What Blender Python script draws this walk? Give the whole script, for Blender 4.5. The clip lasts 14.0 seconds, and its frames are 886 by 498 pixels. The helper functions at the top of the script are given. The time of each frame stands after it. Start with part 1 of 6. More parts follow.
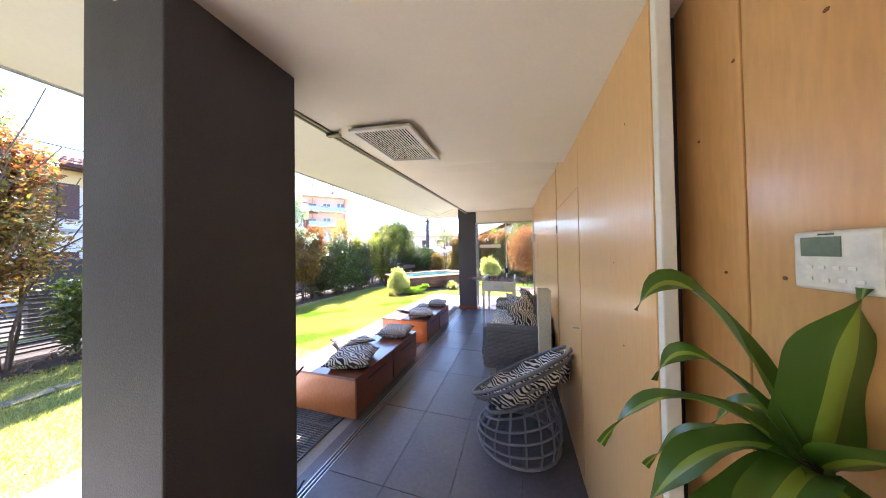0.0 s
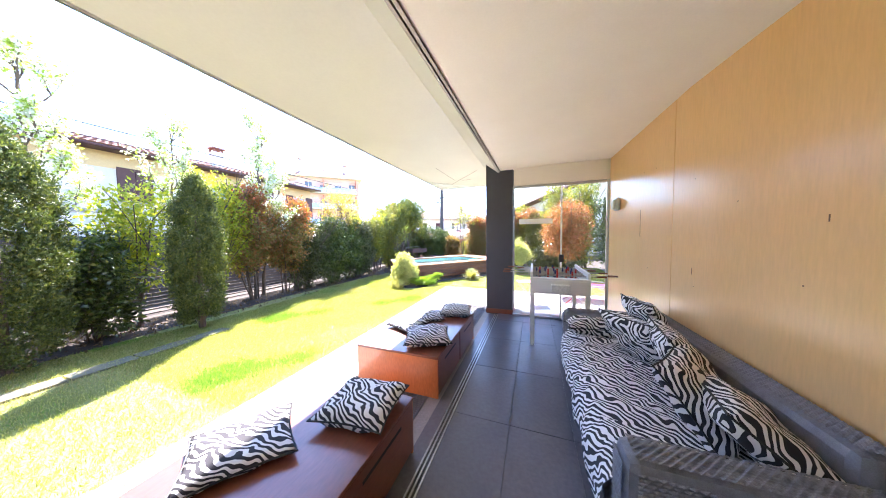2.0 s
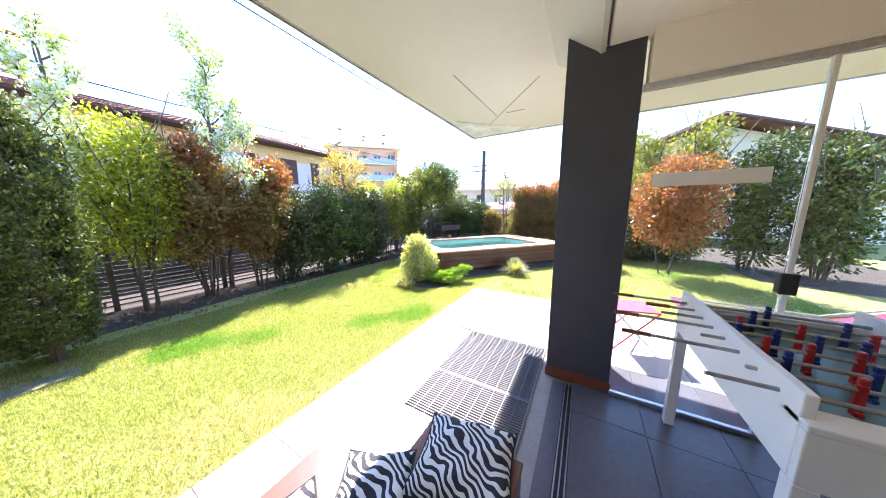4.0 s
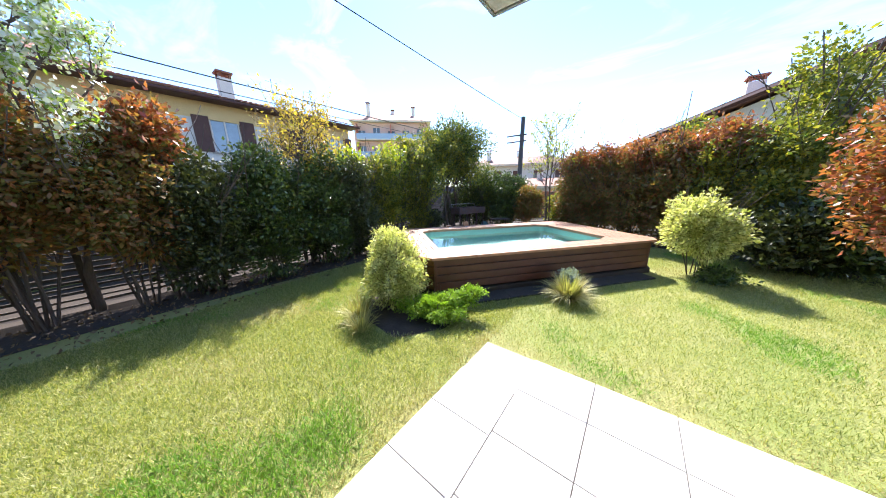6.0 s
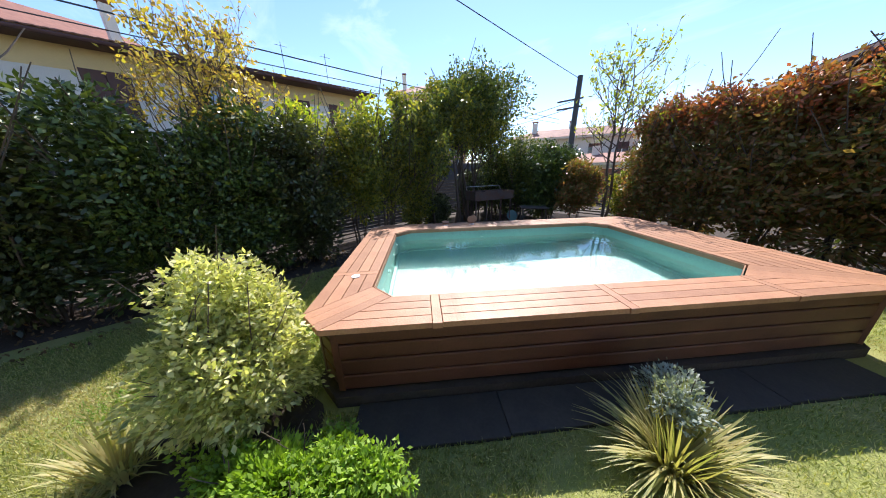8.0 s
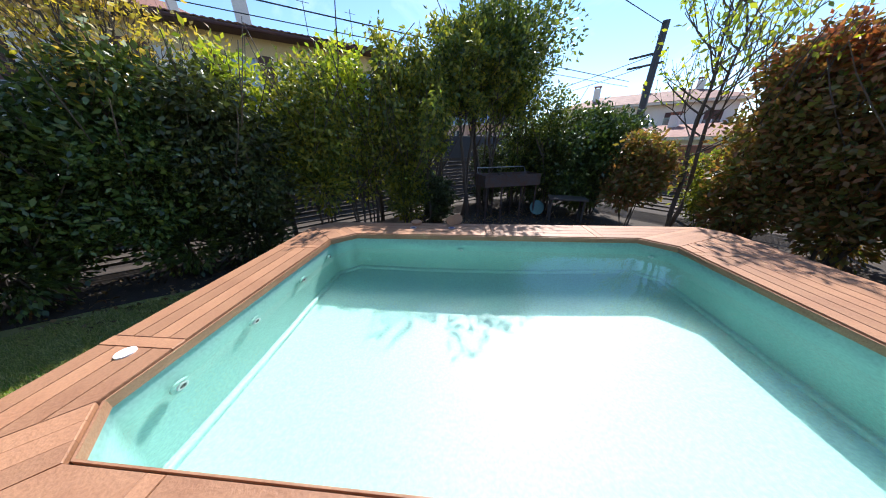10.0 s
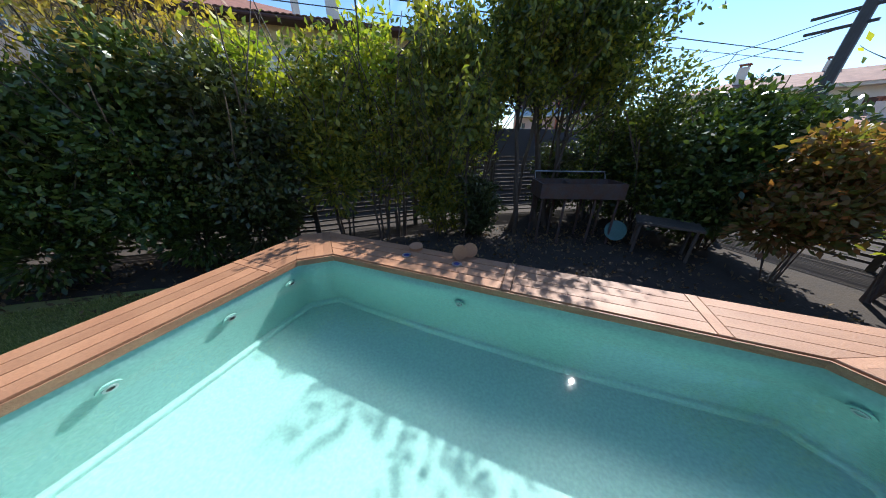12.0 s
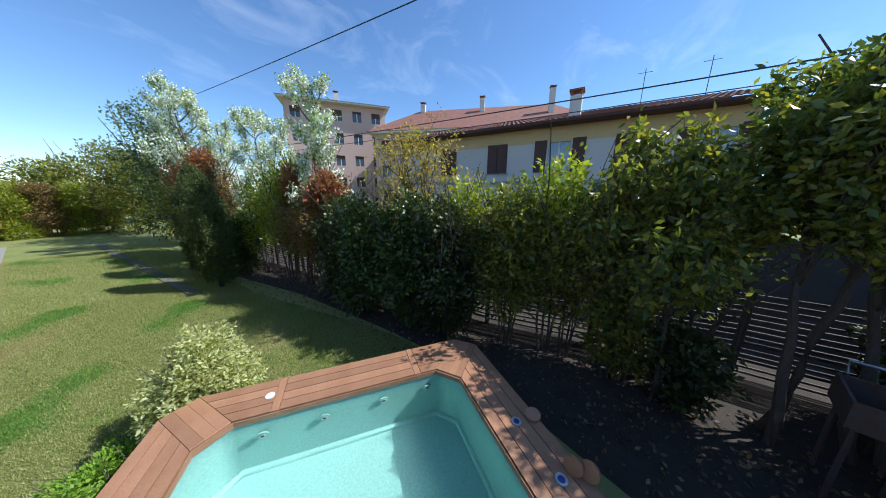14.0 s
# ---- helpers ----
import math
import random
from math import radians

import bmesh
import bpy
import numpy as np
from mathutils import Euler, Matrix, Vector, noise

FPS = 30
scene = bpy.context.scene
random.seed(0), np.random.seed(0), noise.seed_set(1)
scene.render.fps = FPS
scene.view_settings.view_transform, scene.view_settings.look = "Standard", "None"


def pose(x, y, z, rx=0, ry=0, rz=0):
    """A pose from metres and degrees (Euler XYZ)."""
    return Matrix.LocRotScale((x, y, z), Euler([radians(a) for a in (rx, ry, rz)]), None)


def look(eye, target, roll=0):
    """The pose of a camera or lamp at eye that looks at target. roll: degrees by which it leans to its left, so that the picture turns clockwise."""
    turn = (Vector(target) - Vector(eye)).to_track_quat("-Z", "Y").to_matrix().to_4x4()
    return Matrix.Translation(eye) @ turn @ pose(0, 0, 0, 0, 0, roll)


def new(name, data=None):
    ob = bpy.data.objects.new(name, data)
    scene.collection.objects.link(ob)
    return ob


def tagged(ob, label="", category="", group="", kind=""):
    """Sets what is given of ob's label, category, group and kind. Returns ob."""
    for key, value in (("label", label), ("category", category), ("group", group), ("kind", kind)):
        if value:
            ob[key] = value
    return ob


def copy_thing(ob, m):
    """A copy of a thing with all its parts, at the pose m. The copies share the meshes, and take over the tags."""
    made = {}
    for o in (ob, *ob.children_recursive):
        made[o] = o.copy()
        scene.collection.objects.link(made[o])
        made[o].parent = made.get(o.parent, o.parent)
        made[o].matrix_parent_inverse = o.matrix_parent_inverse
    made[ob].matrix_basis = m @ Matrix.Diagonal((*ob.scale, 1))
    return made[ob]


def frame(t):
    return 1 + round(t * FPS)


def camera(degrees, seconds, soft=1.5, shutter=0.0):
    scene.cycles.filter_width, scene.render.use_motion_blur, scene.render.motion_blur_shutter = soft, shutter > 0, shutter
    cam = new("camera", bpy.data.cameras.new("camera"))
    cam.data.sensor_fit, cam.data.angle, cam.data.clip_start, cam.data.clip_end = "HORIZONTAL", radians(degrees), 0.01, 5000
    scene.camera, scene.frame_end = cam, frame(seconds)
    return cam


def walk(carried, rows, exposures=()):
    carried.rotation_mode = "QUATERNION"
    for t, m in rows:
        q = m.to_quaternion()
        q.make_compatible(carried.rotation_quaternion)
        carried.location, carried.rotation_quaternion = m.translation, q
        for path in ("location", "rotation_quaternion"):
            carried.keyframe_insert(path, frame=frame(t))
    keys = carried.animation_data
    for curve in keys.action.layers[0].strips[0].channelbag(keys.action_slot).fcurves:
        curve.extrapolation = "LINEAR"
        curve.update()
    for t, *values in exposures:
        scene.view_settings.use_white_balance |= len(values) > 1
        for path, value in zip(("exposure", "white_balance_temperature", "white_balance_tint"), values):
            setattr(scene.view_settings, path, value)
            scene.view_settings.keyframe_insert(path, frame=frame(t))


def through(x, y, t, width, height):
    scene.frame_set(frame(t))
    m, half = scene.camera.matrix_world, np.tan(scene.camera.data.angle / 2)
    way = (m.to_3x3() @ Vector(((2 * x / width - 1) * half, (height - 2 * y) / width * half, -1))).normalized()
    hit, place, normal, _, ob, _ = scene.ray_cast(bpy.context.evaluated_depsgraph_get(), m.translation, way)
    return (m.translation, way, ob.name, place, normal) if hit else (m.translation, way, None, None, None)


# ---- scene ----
cam = camera(122.2, 14.0, soft=1.0)
PATH = [
    (0, (2.306, 1.734, 1.56), (1.722, 3.647, 1.589), -0.9),
    (0.5, (2.229, 2.229, 1.461), (1.756, 4.172, 1.484), -0.3),
    (1, (2.0, 2.704, 1.429), (1.446, 4.626, 1.422), -0.2),
    (1.5, (1.767, 3.149, 1.471), (1.138, 5.046, 1.414), -0.7),
    (2, (1.579, 3.726, 1.458), (0.884, 5.599, 1.358), -0.7),
    (2.5, (1.404, 4.293, 1.464), (0.638, 6.135, 1.322), -0.8),
    (2.7, (1.332, 4.512, 1.443), (0.538, 6.341, 1.293), -0.7),
    (4.8, (0.647, 7.027, 1.545), (-0.413, 8.678, 1.159), -0.3),
    (5, (0.554, 7.249, 1.481), (-0.515, 8.894, 1.094), -0.3),
    (5.5, (0.397, 7.917, 1.494), (-0.738, 9.505, 1.057), -0.6),
    (6, (0.129, 8.495, 1.432), (-1.071, 10.023, 0.956), -0.8),
    (6.5, (-0.172, 8.994, 1.407), (-1.422, 10.467, 0.891), -0.7),
    (7, (-0.458, 9.496, 1.374), (-1.76, 10.912, 0.825), -0.5),
    (7.5, (-0.562, 10.045, 1.361), (-1.91, 11.401, 0.773), -0.7),
    (8, (-0.573, 10.559, 1.376), (-1.976, 11.839, 0.751), -1.2),
    (8.5, (-0.611, 11.011, 1.39), (-2.058, 12.216, 0.716), -1.2),
    (11, (-1.291, 12.467, 1.360), (-2.866, 13.338, 0.487), -0.5),
    (11.5, (-1.405, 12.694, 1.371), (-2.997, 13.49, 0.458), 0.0),
    (12, (-1.523, 12.832, 1.394), (-3.265, 13.338, 0.552), 0.4),
    (12.5, (-1.661, 12.941, 1.442), (-3.508, 13.084, 0.687), 0.8),
    (13, (-1.744, 13.088, 1.659), (-3.621, 12.853, 1.009), 1.5),
    (13.5, (-1.771, 13.211, 1.915), (-3.588, 12.598, 1.348), 2.0),
    (14, (-1.692, 13.317, 2.191), (-3.358, 12.31, 1.731), 0.3),
]
walk(cam, [(t, look(eye, target, roll)) for t, eye, target, roll in PATH],
     exposures=[(0, 3.08, 6300, 25), (0.5, 3.27, 6300, 25), (2.7, 3.08, 6300, 25), (4.8, 2.2, 6150, 18), (5.5, 1.92, 6150, 17), (6.5, 1.38, 6500, 18), (7.5, 1.02, 6500, 18),
                (8.5, 0.97, 6350, 17), (11, 0.85, 6150, 11), (12.5, 0.6, 5950, 10), (14, 0.35, 5750, 8)])

# ---- light ----
world = bpy.data.worlds.new("sky")
scene.world = world
world.use_nodes = True
wn = world.node_tree.nodes
wl = world.node_tree.links
sky = wn.new("ShaderNodeTexSky")
sky.sky_type = 'NISHITA'
sky.sun_disc = False
sky.sun_elevation = radians(47)
sky.sun_rotation = radians(-36)
sky.air_density = 1.0
sky.dust_density = 0.05
sky.ozone_density = 4.5
wn["Background"].inputs["Strength"].default_value = 0.14
# thin streaks of cloud
tc = wn.new("ShaderNodeTexCoord")
mp = wn.new("ShaderNodeMapping")
mp.inputs["Scale"].default_value = (1.2, 3.2, 5.0)
mp.inputs["Rotation"].default_value = (0.3, 0.5, 0.6)
cl = wn.new("ShaderNodeTexNoise")
cl.inputs["Scale"].default_value = 1.6
cl.inputs["Detail"].default_value = 7
cl.inputs["Roughness"].default_value = 0.62
cl.inputs["Distortion"].default_value = 0.8
cr = wn.new("ShaderNodeValToRGB")
cr.color_ramp.elements[0].position = 0.52
cr.color_ramp.elements[1].position = 0.78
cm = wn.new("ShaderNodeMix")
cm.data_type = 'RGBA'
cm.inputs["B"].default_value = (8.5, 8.8, 9.2, 1)
cf = wn.new("ShaderNodeMath")
cf.operation = 'MULTIPLY'
cf.inputs[1].default_value = 0.16
wl.new(tc.outputs["Generated"], mp.inputs["Vector"])
wl.new(mp.outputs["Vector"], cl.inputs["Vector"])
wl.new(cl.outputs["Fac"], cr.inputs["Fac"])
wl.new(cr.outputs["Color"], cf.inputs[0])
wl.new(cf.outputs[0], cm.inputs["Factor"])
hs = wn.new("ShaderNodeHueSaturation")
hs.inputs["Saturation"].default_value = 1.03
wl.new(sky.outputs["Color"], hs.inputs["Color"])
wl.new(hs.outputs["Color"], cm.inputs["A"])
wl.new(cm.outputs["Result"], wn["Background"].inputs["Color"])

sun_data = bpy.data.lights.new("sun", 'SUN')
sun_data.energy = 4.8
sun_data.angle = radians(0.53)
sun_data.color = (1.0, 0.95, 0.87)
sun = new("sun", sun_data)
sun.matrix_world = look((-6.0, 8.3, 10.9), (0, 0, 0))

# ---- materials ----
def mat(name, base, rough=0.6, metal=0.0, second=None, scale=6.0, amount=0.5, bump=0.0, bump_scale=60.0,
        stretch=(1, 1, 1), vary=0.0, coat=0.0, spec=0.5, rough_var=0.1, grain_amount=0.35):
    """A surface with large stains, fine grain, uneven gloss and relief, in metres of the object."""
    m = bpy.data.materials.new(name)
    m.use_nodes = True
    n, l = m.node_tree.nodes, m.node_tree.links
    bsdf = n["Principled BSDF"]
    bsdf.inputs["Metallic"].default_value = metal
    bsdf.inputs["Coat Weight"].default_value = coat
    bsdf.inputs["Coat Roughness"].default_value = 0.15
    bsdf.inputs["Specular IOR Level"].default_value = spec
    second = second or tuple(c * 0.78 for c in base)
    co = n.new("ShaderNodeTexCoord")
    mpn = n.new("ShaderNodeMapping")
    mpn.inputs["Scale"].default_value = stretch
    l.new(co.outputs["Object"], mpn.inputs["Vector"])
    big = n.new("ShaderNodeTexNoise")
    big.inputs["Scale"].default_value = scale
    big.inputs["Detail"].default_value = 5
    big.inputs["Roughness"].default_value = 0.6
    l.new(mpn.outputs["Vector"], big.inputs["Vector"])
    fine = n.new("ShaderNodeTexNoise")
    fine.inputs["Scale"].default_value = bump_scale
    fine.inputs["Detail"].default_value = 3
    l.new(mpn.outputs["Vector"], fine.inputs["Vector"])
    mix = n.new("ShaderNodeMix")
    mix.data_type = 'RGBA'
    mix.inputs["A"].default_value = (*base, 1)
    mix.inputs["B"].default_value = (*second, 1)
    ramp = n.new("ShaderNodeMapRange")
    ramp.inputs["From Min"].default_value = 0.35
    ramp.inputs["From Max"].default_value = 0.68
    ramp.inputs["To Max"].default_value = amount
    l.new(big.outputs["Fac"], ramp.inputs["Value"])
    l.new(ramp.outputs["Result"], mix.inputs["Factor"])
    out = mix.outputs["Result"]
    grain = n.new("ShaderNodeMix")
    grain.data_type = 'RGBA'
    grain.blend_type = 'MULTIPLY'
    grain.inputs["Factor"].default_value = grain_amount
    gr = n.new("ShaderNodeMapRange")
    gr.inputs["From Min"].default_value = 0.3
    gr.inputs["From Max"].default_value = 0.7
    gr.inputs["To Min"].default_value = 0.6
    gr.inputs["To Max"].default_value = 1.25
    l.new(fine.outputs["Fac"], gr.inputs["Value"])
    l.new(out, grain.inputs["A"])
    l.new(gr.outputs["Result"], grain.inputs["B"])
    out = grain.outputs["Result"]
    if vary:
        info = n.new("ShaderNodeObjectInfo")
        geo = n.new("ShaderNodeNewGeometry")
        add = n.new("ShaderNodeMath")
        add.operation = 'ADD'
        l.new(info.outputs["Random"], add.inputs[0])
        l.new(geo.outputs["Random Per Island"], add.inputs[1])
        fr = n.new("ShaderNodeMath")
        fr.operation = 'FRACT'
        l.new(add.outputs[0], fr.inputs[0])
        vr = n.new("ShaderNodeMapRange")
        vr.inputs["To Min"].default_value = 1 - vary
        vr.inputs["To Max"].default_value = 1 + vary
        l.new(fr.outputs[0], vr.inputs["Value"])
        vm = n.new("ShaderNodeMix")
        vm.data_type = 'RGBA'
        vm.blend_type = 'MULTIPLY'
        vm.inputs["Factor"].default_value = 1
        l.new(out, vm.inputs["A"])
        l.new(vr.outputs["Result"], vm.inputs["B"])
        out = vm.outputs["Result"]
    l.new(out, bsdf.inputs["Base Color"])
    rr = n.new("ShaderNodeMapRange")
    rr.inputs["To Min"].default_value = max(0.02, rough - rough_var)
    rr.inputs["To Max"].default_value = min(1, rough + rough_var)
    l.new(big.outputs["Fac"], rr.inputs["Value"])
    l.new(rr.outputs["Result"], bsdf.inputs["Roughness"])
    if bump:
        b = n.new("ShaderNodeBump")
        b.inputs["Strength"].default_value = bump
        b.inputs["Distance"].default_value = 0.01
        l.new(fine.outputs["Fac"], b.inputs["Height"])
        l.new(b.outputs["Normal"], bsdf.inputs["Normal"])
    return m


def leaf_mat(name, tones, rough=0.42, through=0.35):
    """Leaves: every leaf takes its own tone; some light passes through."""
    m = bpy.data.materials.new(name)
    m.use_nodes = True
    n, l = m.node_tree.nodes, m.node_tree.links
    bsdf = n["Principled BSDF"]
    geo = n.new("ShaderNodeNewGeometry")
    ramp = n.new("ShaderNodeValToRGB")
    el = ramp.color_ramp.elements
    while len(el) < len(tones):
        el.new(0.5)
    for i, t in enumerate(tones):
        el[i].position = i / (len(tones) - 1)
        el[i].color = (*t, 1)
    l.new(geo.outputs["Random Per Island"], ramp.inputs["Fac"])
    l.new(ramp.outputs["Color"], bsdf.inputs["Base Color"])
    bsdf.inputs["Roughness"].default_value = rough
    tr = n.new("ShaderNodeBsdfTranslucent")
    br = n.new("ShaderNodeMix")
    br.data_type = 'RGBA'
    br.blend_type = 'MULTIPLY'
    br.inputs["Factor"].default_value = 1
    br.inputs["B"].default_value = (1.5, 1.6, 0.6, 1)
    l.new(ramp.outputs["Color"], br.inputs["A"])
    l.new(br.outputs["Result"], tr.inputs["Color"])
    mx = n.new("ShaderNodeMixShader")
    mx.inputs["Fac"].default_value = through
    l.new(bsdf.outputs[0], mx.inputs[1])
    l.new(tr.outputs[0], mx.inputs[2])
    l.new(mx.outputs[0], n["Material Output"].inputs["Surface"])
    return m


def zebra_mat():
    """Black and white zebra stripes on cotton."""
    m = bpy.data.materials.new("zebra_cotton")
    m.use_nodes = True
    n, l = m.node_tree.nodes, m.node_tree.links
    co = n.new("ShaderNodeTexCoord")
    info = n.new("ShaderNodeObjectInfo")
    ad = n.new("ShaderNodeVectorMath")
    ad.operation = 'ADD'
    sc = n.new("ShaderNodeMath")
    sc.operation = 'MULTIPLY'
    sc.inputs[1].default_value = 37.0
    l.new(info.outputs["Random"], sc.inputs[0])
    l.new(co.outputs["Object"], ad.inputs[0])
    l.new(sc.outputs[0], ad.inputs[1])
    w = n.new("ShaderNodeTexWave")
    w.wave_type = 'BANDS'
    w.bands_direction = 'DIAGONAL'
    w.inputs["Scale"].default_value = 13.5
    w.inputs["Distortion"].default_value = 12.0
    w.inputs["Detail"].default_value = 1.2
    w.inputs["Detail Scale"].default_value = 0.75
    l.new(ad.outputs[0], w.inputs["Vector"])
    r = n.new("ShaderNodeValToRGB")
    r.color_ramp.elements[0].position = 0.49
    r.color_ramp.elements[0].color = (0.018, 0.018, 0.024, 1)
    r.color_ramp.elements[1].position = 0.55
    r.color_ramp.elements[1].color = (0.72, 0.71, 0.70, 1)
    l.new(w.outputs["Fac"], r.inputs["Fac"])
    l.new(r.outputs["Color"], n["Principled BSDF"].inputs["Base Color"])
    n["Principled BSDF"].inputs["Roughness"].default_value = 0.85
    f = n.new("ShaderNodeTexNoise")
    f.inputs["Scale"].default_value = 400
    l.new(co.outputs["Object"], f.inputs["Vector"])
    b = n.new("ShaderNodeBump")
    b.inputs["Strength"].default_value = 0.15
    b.inputs["Distance"].default_value = 0.002
    l.new(f.outputs["Fac"], b.inputs["Height"])
    l.new(b.outputs["Normal"], n["Principled BSDF"].inputs["Normal"])
    return m


def glass_mat(name, tint=(0.93, 0.97, 0.96), rough=0.0, ior=1.45):
    m = bpy.data.materials.new(name)
    m.use_nodes = True
    b = m.node_tree.nodes["Principled BSDF"]
    b.inputs["Base Color"].default_value = (*tint, 1)
    b.inputs["Transmission Weight"].default_value = 1
    b.inputs["Roughness"].default_value = rough
    b.inputs["IOR"].default_value = ior
    return m


def water_mat():
    """Still pool water: clear, faintly rippled."""
    m = glass_mat("pool_water_surface", (0.86, 0.98, 0.95), 0.02, 1.33)
    n, l = m.node_tree.nodes, m.node_tree.links
    co = n.new("ShaderNodeTexCoord")
    f = n.new("ShaderNodeTexNoise")
    f.inputs["Scale"].default_value = 5
    f.inputs["Detail"].default_value = 3
    l.new(co.outputs["Object"], f.inputs["Vector"])
    b = n.new("ShaderNodeBump")
    b.inputs["Strength"].default_value = 0.06
    b.inputs["Distance"].default_value = 0.02
    l.new(f.outputs["Fac"], b.inputs["Height"])
    l.new(b.outputs["Normal"], n["Principled BSDF"].inputs["Normal"])
    return m


PLASTER = mat("cream_plaster", (0.87, 0.81, 0.73), 0.75, second=(0.79, 0.73, 0.64), scale=1.2, amount=0.6, bump=0.03, bump_scale=90, grain_amount=0.05)
SOFFIT = mat("grey_beige_soffit", (0.57, 0.55, 0.50), 0.38, second=(0.52, 0.50, 0.455), scale=0.9, amount=0.7, bump=0.02, bump_scale=40, grain_amount=0.06)
PLY = mat("birch_plywood", (0.78, 0.47, 0.20), 0.37, second=(0.73, 0.42, 0.165), scale=1.1, amount=0.5, bump=0.03, grain_amount=0.13,
          bump_scale=55, stretch=(1, 1.6, 0.22), coat=0.2, rough_var=0.08)
PLY_EDGE = mat("plywood_knot", (0.16, 0.07, 0.03), 0.6)
PILLAR = mat("anthracite_render", (0.050, 0.053, 0.070), 0.72, second=(0.043, 0.045, 0.059), scale=2, amount=0.6, bump=0.25, bump_scale=160)
FLOOR_TILE = mat("slate_grey_tile", (0.112, 0.108, 0.122), 0.36, second=(0.090, 0.087, 0.098), scale=3.2, amount=0.8, bump=0.12, bump_scale=35, vary=0.09)
GROUT = mat("dark_grout", (0.068, 0.066, 0.072), 0.9)
MOSSY = mat("mossy_stone", (0.13, 0.13, 0.075), 0.9, second=(0.19, 0.18, 0.13), scale=7, amount=0.8, bump=0.4, vary=0.2)
STONE = mat("pale_stone_tile", (0.57, 0.55, 0.53), 0.7, second=(0.50, 0.485, 0.46), scale=2.5, amount=0.7, bump=0.15, bump_scale=70, vary=0.05)
JOINT = mat("pale_joint", (0.33, 0.31, 0.28), 0.9)
ALU = mat("anodised_aluminium", (0.55, 0.56, 0.58), 0.35, 0.9, scale=8, amount=0.4)
STEEL = mat("galvanised_steel", (0.40, 0.41, 0.42), 0.45, 0.85, scale=20, amount=0.5)
GRATE_STEEL = mat("dull_zinc_grating", (0.15, 0.15, 0.16), 0.6, 0.3, scale=20, amount=0.5)
KNOTTY = mat("knotty_orange_plywood", (0.67, 0.375, 0.15), 0.36, second=(0.57, 0.29, 0.105), scale=2.2, amount=0.8, bump=0.03, grain_amount=0.2, bump_scale=45, stretch=(1, 1.6, 0.25), coat=0.2)
DARK_METAL = mat("dark_metal", (0.05, 0.05, 0.055), 0.5, 0.6)
RUST = mat("rusty_steel", (0.12, 0.10, 0.10), 0.75, 0.4, second=(0.16, 0.08, 0.05), scale=12, amount=0.8, bump=0.3)
WHITE = mat("white_paint", (0.80, 0.80, 0.79), 0.45, second=(0.74, 0.74, 0.72), scale=4, amount=0.4, grain_amount=0.05)
ORANGE_PLY = mat("orange_varnished_wood", (0.56, 0.20, 0.065), 0.3, second=(0.44, 0.13, 0.035), scale=1.6, amount=0.8,
                 bump=0.05, stretch=(1, 1, 0.35), coat=0.5)
RED_PLY = mat("red_brown_varnished_wood", (0.20, 0.058, 0.026), 0.32, second=(0.14, 0.036, 0.016), scale=2, amount=0.8,
              bump=0.05, stretch=(1, 0.3, 1), coat=0.4)
ZEBRA = zebra_mat()
WICKER = mat("grey_wicker", (0.205, 0.212, 0.245), 0.55, second=(0.14, 0.146, 0.17), scale=30, amount=0.7, bump=0.3, bump_scale=300, vary=0.12)
DECK = mat("reddish_decking", (0.40, 0.208, 0.112), 0.52, second=(0.31, 0.145, 0.075), scale=5, amount=0.8, bump=0.25,
           bump_scale=90, vary=0.14)
PANEL = mat("brown_pool_boards", (0.125, 0.045, 0.022), 0.55, second=(0.085, 0.030, 0.015), scale=4, amount=0.8, bump=0.2, bump_scale=70, vary=0.13)
LINER = mat("turquoise_pool_liner", (0.235, 0.425, 0.39), 0.5, second=(0.215, 0.395, 0.36), scale=1.5, amount=0.5)
CONCRETE = mat("concrete", (0.36, 0.34, 0.31), 0.85, second=(0.27, 0.25, 0.23), scale=3, amount=0.7, bump=0.3, bump_scale=50)
SOIL = mat("dark_garden_soil", (0.040, 0.030, 0.022), 0.95, second=(0.068, 0.052, 0.038), scale=5, amount=0.8, bump=0.7, bump_scale=45)
TURF = mat("mown_turf", (0.20, 0.245, 0.055), 0.9, second=(0.32, 0.30, 0.12), scale=1.3, amount=0.75, bump=0.8, bump_scale=120)
BARK = mat("grey_brown_bark", (0.13, 0.10, 0.08), 0.9, second=(0.08, 0.06, 0.045), scale=18, amount=0.8, bump=0.6, bump_scale=80, stretch=(1, 1, 0.3))
FENCE_WOOD = mat("weathered_wood", (0.125, 0.105, 0.09), 0.8, second=(0.07, 0.058, 0.05), scale=6, amount=0.8, bump=0.3, vary=0.2)
YELLOW_WALL = mat("yellow_house_render", (0.68, 0.50, 0.25), 0.85, second=(0.62, 0.45, 0.22), scale=0.5, amount=0.6, bump=0.1)
WHITE_WALL = mat("off_white_render", (0.66, 0.62, 0.57), 0.85, second=(0.58, 0.54, 0.49), scale=0.4, amount=0.6, bump=0.1)
PINK_WALL = mat("pink_beige_render", (0.62, 0.43, 0.36), 0.85, second=(0.56, 0.38, 0.32), scale=0.3, amount=0.6)
RED_WALL = mat("brick_red_render", (0.44, 0.14, 0.10), 0.85, second=(0.38, 0.12, 0.08), scale=0.6, amount=0.6)
ROOF = mat("terracotta_roof", (0.27, 0.115, 0.075), 0.8, second=(0.17, 0.075, 0.055), scale=2, amount=0.8, bump=0.3, vary=0.25)
